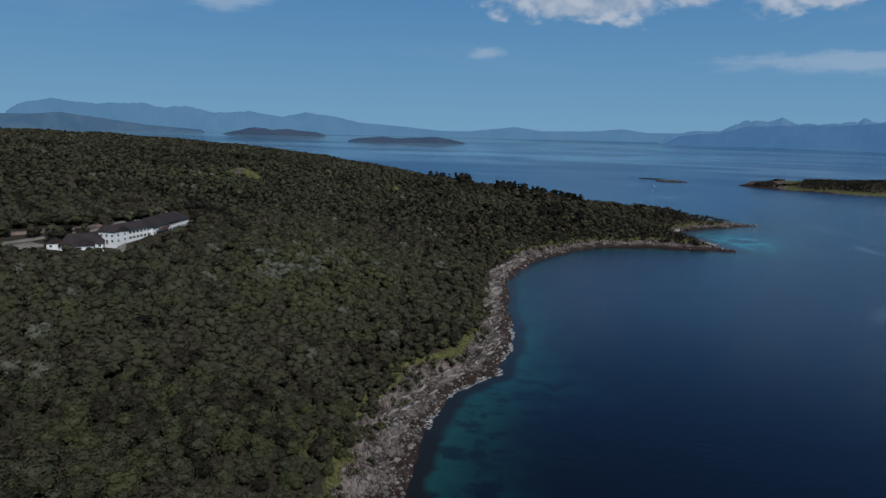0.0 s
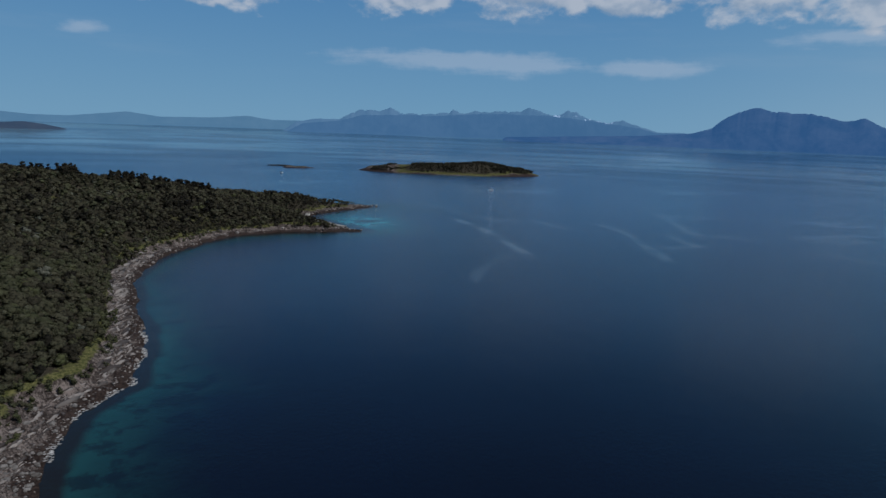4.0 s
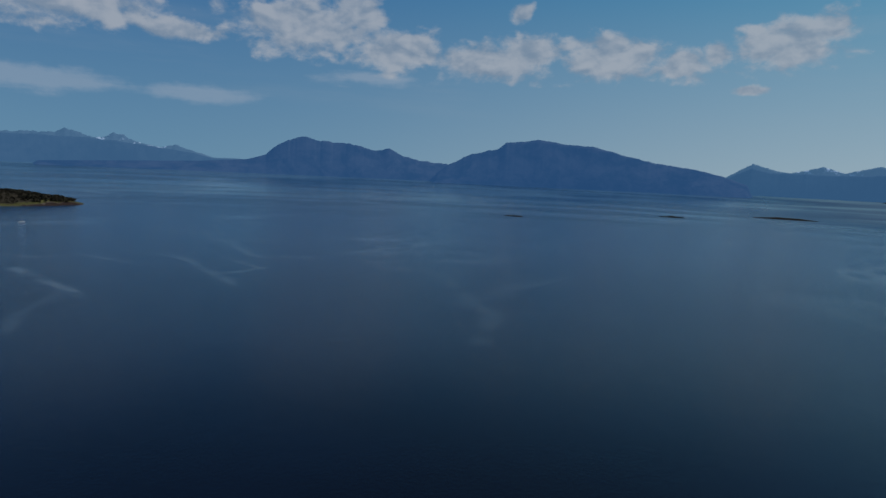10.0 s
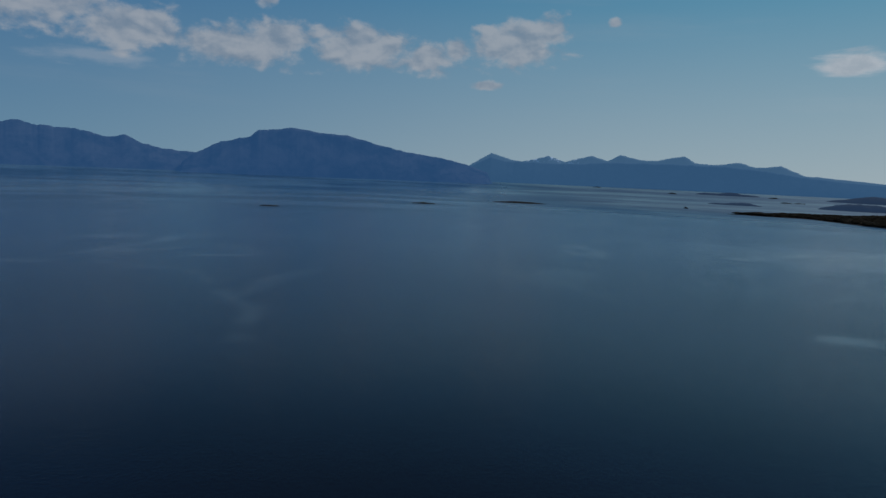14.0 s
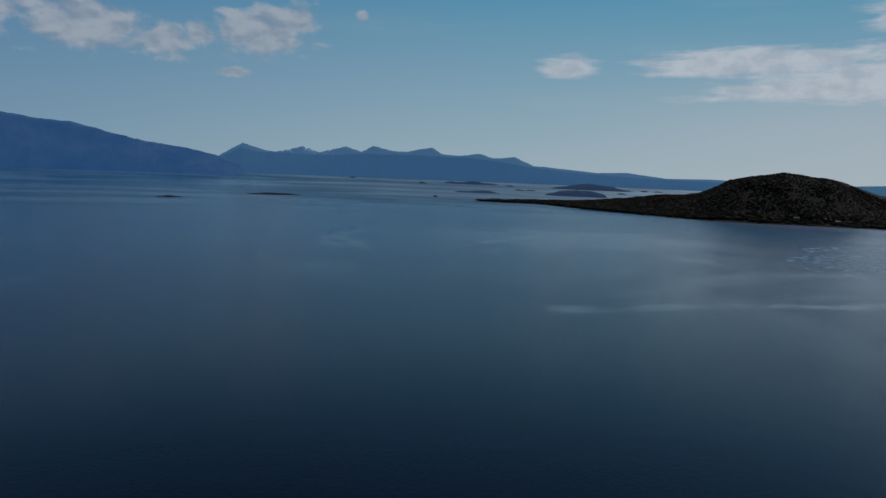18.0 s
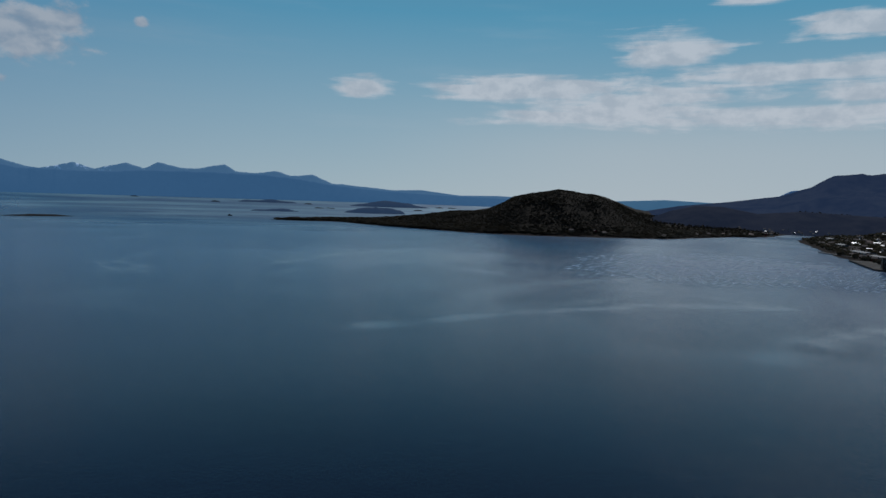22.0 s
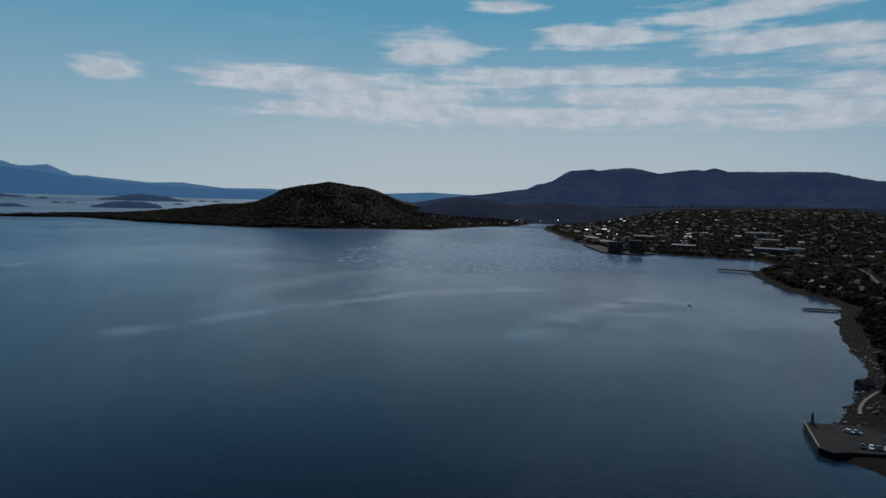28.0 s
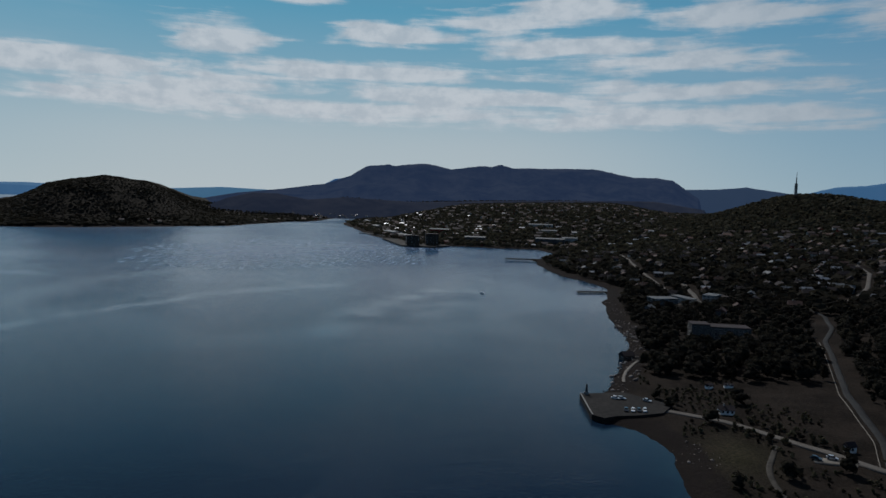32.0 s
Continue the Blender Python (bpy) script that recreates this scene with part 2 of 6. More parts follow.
    wy = y + (fbm(tree, join(tree, y, x), 0.014, 4.0) - 0.5) * 30.0
    drawn = None
    for half, amount, course in lines:
        near = None
        for (ax, ay), (bx, by) in zip(course, course[1:]):
            dx, dy = bx - ax, by - ay
            t = ((wx - ax) * (dx / (dx * dx + dy * dy)) + (wy - ay) * (dy / (dx * dx + dy * dy))).op("MAXIMUM", 0.0, clamp=True)
            ex, ey = wx - ax - t * dx, wy - ay - t * dy
            d2 = ex * ex + ey * ey
            near = d2 if near is None else near.least(d2)
        line = near.op("SQRT").smooth(half * 1.6, half * 0.2) * amount
        drawn = line if drawn is None else drawn.most(line)
    drawn = drawn * fbm(tree, at, 0.02, 4.0, 0.65).smooth(0.34, 0.58)
    thin = (swirl - 0.5).op("ABSOLUTE").smooth(0.022, 0.0) * fbm(tree, at, 0.0030, 3.0).smooth(0.43, 0.56) * range_out.smooth(430.0, 900.0)
    wide = (fbm(tree, join(tree, x + 300.0, y * 0.8), 0.0016, 3.0, 0.5, 0.7) - 0.5).op("ABSOLUTE").smooth(0.06, 0.01) * y.smooth(-150.0, -420.0) * 0.55
    calm = (thin * 0.7).most(wide).most(drawn * 0.8)
    slick_pale = (thin * fbm(tree, at, 0.02, 5.0, 0.7).smooth(0.35, 0.6)).most(wide * 0.35).most(drawn)
    # slicks: their brighter sky reflection is put into the base colour
    tree.links.new(blend(tree, tone, (0.095, 0.14, 0.175), slick_pale * 0.46).socket, skin.inputs["Base Color"])
    ripple = fbm(tree, at, 0.55, 5.0, 0.62) + fbm(tree, at, 0.09, 3.0) * 0.7
    node = tree.nodes.new("ShaderNodeBump")
    node.inputs["Distance"].default_value = 0.5
    tree.links.new(ripple.socket, node.inputs["Height"])
    open_sea = range_out.smooth(450.0, 1900.0)
    ruffle = (((x - 85) * (1 / 80.0)).op("POWER", 2.0) + ((y + 235) * (1 / 95.0)).op("POWER", 2.0)).op("SQRT")
    ruffle = (ruffle + (fbm(tree, at, 0.02, 4.0, 0.6) - 0.5) * 1.8).smooth(1.1, 0.3)
    # glassy lanes on the far water; the south-east reach between the islands set to reflect more
    bright_reach = x.smooth(900.0, 1700.0) * y.smooth(300.0, -500.0) * range_out.smooth(1800.0, 2700.0)
    still = (lanes * range_out.smooth(1100.0, 2400.0) * 0.75).most(bright_reach * 0.4).most(y.smooth(-150.0, -800.0) * x.smooth(1500.0, 900.0) * 0.5).ramp(0.0, 1.0, 1.0, 0.0)
    waves = range_out.smooth(130.0, 560.0) * 0.34 + open_sea * 0.2 + 0.16
    tree.links.new((waves * calm.ramp(0.0, 1.0, 1.0, 0.4) * still + gust * 0.4 + ruffle * 0.2).socket, node.inputs["Strength"])
    tree.links.new(node.outputs[0], skin.inputs["Normal"])
    # reflectance drops with distance, so the paled base colour shows
    tree.links.new(((range_out.ramp(1700.0, 3400.0, 0.5, 0.28) * ((lanes * 1.5 - 0.6) * range_out.smooth(1100.0, 2300.0) + 1.0)).most(bright_reach)).socket, skin.inputs["Specular IOR Level"])
        # sparkling wave crests in the ruffled patch
    crest = fbm(tree, join(tree, x * 0.30, y * 0.045), 1.0, 2.0, 0.5).smooth(0.56, 0.64) * gust
    tree.links.new((calm.ramp(0.0, 1.0, 0.09, 0.06) + gust * 0.12 + crest * 0.40 + bright_reach * 0.42 + open_sea * 0.14 * (range_out.smooth(3200.0, 1800.0))).socket, skin.inputs["Roughness"])
    return m


def land_material():
    """Stony shore, grass and brown forest floor, told apart by the distance inland that each point carries."""
    m, tree, skin = material("land", 0.95, 0.0, 0.03)
    at = place_wire(tree)
    inland = attribute(tree, "inland")
    split = tree.nodes.new("ShaderNodeSeparateXYZ")
    tree.links.new(at.socket, split.inputs[0])
    rx, ry, _ = (Wire(tree, o) for o in split.outputs)
    stony = attribute(tree, "stony")
    lawn = attribute(tree, "lawn")
    fine = fbm(tree, at, 0.9, 6.0, 0.65)
    broad = fbm(tree, at, 0.05, 4.0)
    floor = blend(tree, (0.026, 0.022, 0.016), (0.062, 0.052, 0.037), (fine * 0.6 + broad * 0.4).smooth(0.35, 0.65))
    grass = blend(tree, (0.040, 0.046, 0.014), (0.16, 0.145, 0.058), fine.smooth(0.35, 0.7))
    crack = fbm(tree, join(tree, rx * 0.45 + ry * 0.9, ry * 0.25 - rx * 1.3), 0.55, 8.0, 0.78)
    rock = blend(tree, (0.034, 0.025, 0.021), (0.22, 0.178, 0.155), (crack * 0.65 + fbm(tree, at, 0.12, 4.0) * 0.35).smooth(0.42, 0.58))
    # strata: narrow dark clefts between tilted beds
    beds = fbm(tree, join(tree, rx * 0.95 + ry * 0.30, (ry * 0.95 - rx * 0.30) * 0.16), 0.62, 4.0, 0.6, 0.7)
    rock = blend(tree, rock, (0.020, 0.015, 0.013), (beds - 0.5).op("ABSOLUTE").smooth(0.045, 0.005) * 0.8)
    weed = blend(tree, (0.014, 0.010, 0.009), (0.052, 0.034, 0.027), fine.smooth(0.35, 0.68))
    # the town side's shade is painted into its weed and brown heath colours
    weed = blend(tree, weed, (0.013, 0.011, 0.0105), attribute(tree, "south_shade"))
    south_shade = attribute(tree, "south_shade")
    shaded_heath = blend(tree, (0.008, 0.0064, 0.0058), (0.023, 0.0175, 0.015), (fine * 0.5 + broad * 0.5).smooth(0.38, 0.62))
    floor = blend(tree, floor, shaded_heath, south_shade)
    tone = blend(tree, floor, grass, lawn)
    ragged = stony + (fbm(tree, at, 0.16, 5.0, 0.65) - 0.5) * stony.smooth(0.0, 0.12) * 0.9
    tone = blend(tree, tone, grass, ragged.smooth(0.08, 0.25))
    tone = blend(tree, tone, rock, ragged.smooth(0.42, 0.55))
    wet = inland + (fbm(tree, at, 0.09, 4.0) - 0.5) * 16.0 + (fine - 0.5) * 5.0
    tone = blend(tree, tone, weed, wet.smooth(8.0, 4.0) * 0.9)
    tree.links.new(tone.socket, skin.inputs["Base Color"])
    bump(tree, skin, fbm(tree, at, 0.5, 7.0, 0.7), 0.9, 0.9)
    return m


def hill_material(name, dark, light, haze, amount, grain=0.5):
    """Far high ground seen through air: the air's haze is put in as emission; grain: how clearly woods and scree stand
    out.
    """
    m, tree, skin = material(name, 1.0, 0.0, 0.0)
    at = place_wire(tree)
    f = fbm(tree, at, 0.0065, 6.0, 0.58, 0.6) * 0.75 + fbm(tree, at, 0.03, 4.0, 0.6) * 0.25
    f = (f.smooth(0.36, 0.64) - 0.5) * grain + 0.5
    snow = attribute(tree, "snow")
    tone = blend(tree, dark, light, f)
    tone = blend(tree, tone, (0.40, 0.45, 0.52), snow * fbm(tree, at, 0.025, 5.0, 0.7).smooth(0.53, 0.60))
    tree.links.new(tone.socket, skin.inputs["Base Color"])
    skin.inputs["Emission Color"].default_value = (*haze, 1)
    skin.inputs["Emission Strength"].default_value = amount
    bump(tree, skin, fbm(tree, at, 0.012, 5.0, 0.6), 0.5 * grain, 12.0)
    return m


def glass_material():
    m, tree, skin = material("window_glass", 0.1, 0.0, 0.3)
    skin.inputs["Base Color"].default_value = (0.012, 0.015, 0.018, 1)
    return m


WATER, LAND = water_material(), land_material()
LEAF_NEAR, LEAF_FAR = leaf_material("foliage", False), leaf_material("foliage_far", True)
BARK = paint("bark", (0.10, 0.09, 0.08), (0.30, 0.28, 0.26), 3.0)
ROCK = paint("shore_rock", (0.05, 0.043, 0.038), (0.25, 0.225, 0.205), 1.2, 0.85, 0.1, chance=True)
EARTH = paint("packed_earth", (0.022, 0.019, 0.016), (0.06, 0.053, 0.045), 0.5, 0.9)
BROWN = paint("brown_paint", (0.035, 0.024, 0.017), (0.075, 0.05, 0.035), 0.5, 0.7)
ASPHALT = paint("asphalt", (0.018, 0.018, 0.0185), (0.034, 0.033, 0.032), 0.6, 0.85)
QUAY_TOP = paint("quay_gravel", (0.009, 0.008, 0.0075), (0.026, 0.023, 0.021), 0.5, 0.9)
# a darker gravel for the shore road and the town streets
DARK_GRAVEL = paint("dark_gravel", (0.075, 0.066, 0.058), (0.13, 0.117, 0.103), 1.0, 0.9)
GRAVEL = paint("gravel", (0.12, 0.107, 0.09), (0.20, 0.18, 0.155), 1.2, 0.9)
BANK = paint("bare_bank", (0.045, 0.037, 0.030), (0.24, 0.175, 0.15), 0.35, 0.9, 0.3)
CONCRETE = paint("concrete", (0.14, 0.137, 0.13), (0.27, 0.265, 0.25), 0.7, 0.85)
WHITE = paint("white_paint", (0.62, 0.61, 0.58), (0.80, 0.79, 0.77), 0.5, 0.6)
CREAM = paint("cream_paint", (0.11, 0.10, 0.08), (0.19, 0.17, 0.14), 0.5, 0.6)
RED = paint("red_paint", (0.10, 0.018, 0.013), (0.18, 0.04, 0.03), 0.5, 0.65)
OCHRE = paint("ochre_paint", (0.09, 0.068, 0.042), (0.15, 0.115, 0.072), 0.5, 0.65)
GREY = paint("grey_paint", (0.045, 0.046, 0.048), (0.09, 0.092, 0.095), 0.5, 0.65)
RENDER = paint("grey_render", (0.05, 0.047, 0.045), (0.095, 0.09, 0.086), 0.4, 0.85)
DULL = paint("dull_white_paint", (0.22, 0.215, 0.205), (0.36, 0.35, 0.33), 0.5, 0.7)
ROOF = paint("dark_roof", (0.024, 0.018, 0.018), (0.050, 0.040, 0.040), 1.0, 0.85)
ROOF_RED = paint("tile_roof", (0.045, 0.028, 0.024), (0.08, 0.046, 0.038), 1.0, 0.75)
ROOF_STEEL = paint("sheet_roof", (0.07, 0.072, 0.074), (0.14, 0.143, 0.146), 0.8, 0.66)
ROOF_TIN = paint("bright_sheet_roof", (0.18, 0.18, 0.185), (0.32, 0.32, 0.33), 0.8, 0.42, 0.0, 0.8)
TARRED = paint("tarred_timber", (0.010, 0.009, 0.008), (0.028, 0.024, 0.02), 1.5, 0.85)
WOOD = paint("weathered_wood", (0.045, 0.037, 0.03), (0.11, 0.095, 0.08), 2.0)
DARK = paint("dark_metal", (0.03, 0.03, 0.033), (0.07, 0.07, 0.075), 2.0, 0.5, 0.0, 0.5)
RUBBER = paint("rubber", (0.012, 0.012, 0.012), (0.03, 0.03, 0.03), 4.0, 0.8)
GLASS = glass_material()

# ---- helpers for meshes ----


def finish(ob, mat, parent=None, label=""):
    if mat:
        ob.data.materials.append(mat)
    if parent:
        ob.parent = parent
    return tagged(ob, label)


def part(name, bm, mat, parent, label=""):
    mesh = bpy.data.meshes.new(name)
    bm.to_mesh(mesh)
    bm.free()
    return finish(new(name, mesh), mat, parent, label)


def soup(name, verts, faces, mat, extra=None, smooth=False):
    """One mesh object from arrays: verts n x 3, faces m x 3 or m x 4; extra: named floats for each vertex."""
    mesh = bpy.data.meshes.new(name)
    verts, faces = np.asarray(verts, np.float32), np.asarray(faces, np.int32)
    k = faces.shape[1]
    mesh.vertices.add(len(verts))
    mesh.vertices.foreach_set("co", verts.ravel())
    mesh.loops.add(faces.size)
    mesh.loops.foreach_set("vertex_index", faces.ravel())
    mesh.polygons.add(len(faces))
    mesh.polygons.foreach_set("loop_start", np.arange(0, faces.size, k, dtype=np.int32))
    mesh.update(calc_edges=True)
    for key, values in (extra or {}).items():
        mesh.attributes.new(key, "FLOAT", "POINT").data.foreach_set("value", np.asarray(values, np.float32))
    if smooth:
        mesh.polygons.foreach_set("use_smooth", np.ones(len(faces), bool))
    mesh.validate()
    ob = new(name, mesh)
    if mat:
        mesh.materials.append(mat)
    return ob


def box(bm, x0, x1, y0, y1, z0, z1, m=None):
    made = bmesh.ops.create_cube(bm, size=1.0)["verts"]
    for v in made:
        v.co = Vector((x0 + (v.co.x + 0.5) * (x1 - x0), y0 + (v.co.y + 0.5) * (y1 - y0), z0 + (v.co.z + 0.5) * (z1 - z0)))
    if m is not None:
        bmesh.ops.transform(bm, matrix=m, verts=made)
    return made


def prism(bm, outline, x0, x1):
    """A y-z outline drawn out from x0 to x1."""
    a = [bm.verts.new((x0, y, z)) for y, z in outline]
    b = [bm.verts.new((x1, y, z)) for y, z in outline]
    n = len(outline)
    bm.faces.new(list(reversed(a)))
    bm.faces.new(b)
    for i in range(n):
        bm.faces.new((a[i], a[(i + 1) % n], b[(i + 1) % n], b[i]))


def hash01(i, j, seed):
    v = np.sin(i * 127.1 + j * 311.7 + seed * 74.7) * 43758.5453
    return v - np.floor(v)


def grain2(x, y, seed=0):
    i, j = np.floor(x), np.floor(y)
    u, v = x - i, y - j
    u, v = u * u * (3 - 2 * u), v * v * (3 - 2 * v)
    a, b = hash01(i, j, seed), hash01(i + 1, j, seed)
    c, d = hash01(i, j + 1, seed), hash01(i + 1, j + 1, seed)
    return (a + (b - a) * u) + ((c + (d - c) * u) - (a + (b - a) * u)) * v


def cloudy(x, y, size, octaves=4, seed=0):
    """Fractal noise of about -1 to 1."""
    total, amp, norm = 0, 1.0, 0.0
    for k in range(octaves):
        total = total + amp * (grain2(x / size * 2**k, y / size * 2**k, seed + k) * 2 - 1)
        norm, amp = norm + amp, amp * 0.5
    return total / norm


def ease(v, low, high):
    t = np.clip((v - low) / (high - low), 0, 1)
    return t * t * (3 - 2 * t)


# ---- the plan ----
# The shore, as seen from above, from the headland's outer tip southwards through the bay and the town.
COAST_HEAD = [(332, 778), (262, 738), (230, 723), (218, 692), (223, 640), (240, 590), (206, 601), (166, 608), (118, 596)]
COAST_BAY = [(75, 555), (46, 513), (29, 441), (26, 381), (22, 308), (14, 268), (-6, 245), (-13, 211), (-15, 168), (-24, 90),
             (-22, 0), (-22, -100), (-13, -200), (-10, -238), (-1, -279), (12, -301)]
COAST_TOWN = [(33, -303), (41, -338), (31, -360), (31, -398), (27, -454), (35, -524), (55, -597), (63, -664), (66, -690), (70, -773),
              (95, -819), (168, -927), (225, -1075), (215, -1255), (268, -1326), (436, -1289), (495, -1235), (593, -1360),
              (700, -1480), (821, -1649), (1092, -2041), (1150, -2260), (1180, -2500)]
COAST_EAST = [(1300, -2400), (1213, -2062), (1248, -1958), (1217, -1567), (1402, -1226), (1527, -1115), (1838, -1015), (2094, -970),
              (2196, -754), (2280, -860), (2330, -1150), (2500, -1650), (2700, -2300), (3000, -3300)]
COAST_BACK = [(1000, -4300), (-3200, -3300), (-4300, 0), (-3000, 2600), (-1200, 2300), (-420, 1900), (-160, 1480), (-40, 1230),
              (10, 1060), (85, 930), (170, 880), (250, 850)]
SHORE = np.array(COAST_HEAD + COAST_BAY + COAST_TOWN + COAST_EAST + COAST_BACK, float)


def sea_level(x, y):
    """The far sea lies a little higher, so that the nearer ring of mountains stands as low on it as the true, farther one."""
    return 6.15e-6 * np.clip(np.hypot(x, y) - 1800, 0, None) ** 2


def inland(x, y):
    """Metres from the shore, positive on land."""
    x, y = np.asarray(x, float), np.asarray(y, float)
    far = np.clip(np.hypot(x, y) / 500, 0.25, 2.5)
    px = x + cloudy(x, y, 38, 4, 3) * 5 * far + cloudy(x, y, 11, 3, 13) * 3.0
    py = y + cloudy(x, y, 38, 4, 9) * 5 * far + cloudy(x, y, 11, 3, 19) * 3.0
    best, inside = np.full(px.shape, 1e12), np.zeros(px.shape, bool)
    for (ax, ay), (bx, by) in zip(SHORE, np.roll(SHORE, -1, 0)):
        dx, dy = bx - ax, by - ay
        t = np.clip(((px - ax) * dx + (py - ay) * dy) / (dx * dx + dy * dy), 0, 1)
        best = np.minimum(best, (px - ax - t * dx) ** 2 + (py - ay - t * dy) ** 2)
        if ay != by:
            inside ^= ((ay > py) != (by > py)) & (px < (bx - ax) * (py - ay) / (by - ay) + ax)
    return np.where(inside, 1, -1) * np.sqrt(best)


# bare knolls in the wood: place and radius
CLEARINGS = [(-212, 609, 13), (-72, 642, 5), (-228, 665, 15), (-205, 668, 11), (-76, 682, 9), (-20, 655, 8), (-5, 372, 6), (60, 700, 9), (-330, 600, 8)]
PENINSULA = [(105, 6), (118.9, 14), (122.7, 34), (126.6, 44), (127.5, 50), (129, 79), (129.9, 100), (131.4, 115), (133.5, 129),
             (135.2, 122), (136.6, 116), (137.6, 98), (138.7, 66), (139.8, 38), (141.4, 20), (144, 13), (150, 12), (156, 10)]
MAST_HILL = (-272, -1880)


def ground(x, y, s=None):
    """The height of the land or of the sea bed."""
    x, y = np.asarray(x, float), np.asarray(y, float)
    s = inland(x, y) if s is None else s
    d = np.hypot(x, y)
    b = np.degrees(np.arctan2(x, y)) % 360
    p = np.clip(s, 0, None)
    north = 1.6 * ease(p, 0, 4) + 2.5 * ease(p, 8, 26) + 86 * (1 - np.exp(-np.clip(p - 10, 0, None) / 330))
    north = north * (1 - 0.06 * ease(d, 650, 950) * ease(-x, 60, 260))
    north = north * (1 - 0.28 * ease(x, -60, 160) * ease(y, 560, 700))
    south = 1.5 * ease(p, 0, 10) + 64 * (1 - np.exp(-np.clip(p - 60, 0, None) / 620))
    south = south + 36 * ease(d, 1500, 2600) * ease(p, 80, 420) * ease(b, 147, 153) * (1 - ease(b, 174, 180))
    hx, hy = MAST_HILL
    south = south + 58 * np.exp(-(((x - hx) / 190) ** 2 + ((y - hy) / 420) ** 2)) + 42 * np.exp(-(((x - hx + 200) / 260) ** 2 + ((y - hy) / 450) ** 2))
    h = south + (north - south) * ease(y, -200, 120)
    crest = np.interp(b, *np.array(PENINSULA).T)
    crest = crest + 13 * cloudy(x, y, 140, 4, 77) * (1 - ease(crest, 20, 60)) * ease(d, 1500, 1700)
    east = ease(b, 100, 106) * (1 - ease(b, 149, 152)) * ease(d, 1500, 1700)
    crest = crest + 6 * cloudy(x, y, 130, 5, 88) * ease(crest, 30, 70)
    h = h + (crest * ease(p, -20, 330) + 2 * ease(p, 0, 15) - h) * east
    rough = cloudy(x, y, 60, 5, 21) * np.clip(p * 0.05, 0, 5) + cloudy(x, y, 9, 3, 5) * ease(p, 1, 10) * 0.7
    return np.where(s > 0, h + rough * (1 - 0.6 * ease(-y, 150, 300)), np.maximum(s * 0.16, -12)) + sea_level(x, y)


# ---- sea ----


def make_sea():
    turn = np.radians(np.concatenate([np.arange(-42, 200, 0.5), np.arange(200, 318, 2.0)]))
    reach = np.concatenate([[0.01], 30 * 1.035 ** np.arange(149)])
    reach = np.concatenate([reach[reach < 4900], [4940.0]])
    r, a = np.meshgrid(reach, turn, indexing="ij")
    x, y = r * np.sin(a), r * np.cos(a)
    s = inland(x, y)
    shelf = 12 + 21 * (0.5 + 0.5 * cloudy(x, y, 120, 3, 40)) + 30 * ease(y, 520, 600) * (1 - ease(y, 900, 1000))
    shallow = np.exp(np.minimum(s, 0) / shelf) * (1 - 0.75 * ease(-y, 60, 180))
    # pale sand between the two points of the headland
    sandy = np.exp(-((x - 268) / 48) ** 2 - ((y - 655) / 55) ** 2)
    shallow = np.maximum(shallow, np.where(s < 0, 0.85 * sandy, 0))
    n, k = len(turn), len(reach)
    i, j = np.meshgrid(np.arange(k - 1), np.arange(n), indexing="ij")
    q = np.stack([i * n + j, i * n + (j + 1) % n, (i + 1) * n + (j + 1) % n, (i + 1) * n + j], -1).reshape(-1, 4)[:, ::-1]
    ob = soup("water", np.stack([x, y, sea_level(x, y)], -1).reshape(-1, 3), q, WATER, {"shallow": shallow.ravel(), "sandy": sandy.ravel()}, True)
    tagged(ob, "calm dark blue fjord water with pale slicks, teal in the shallows", "water", kind="structure")


make_sea()

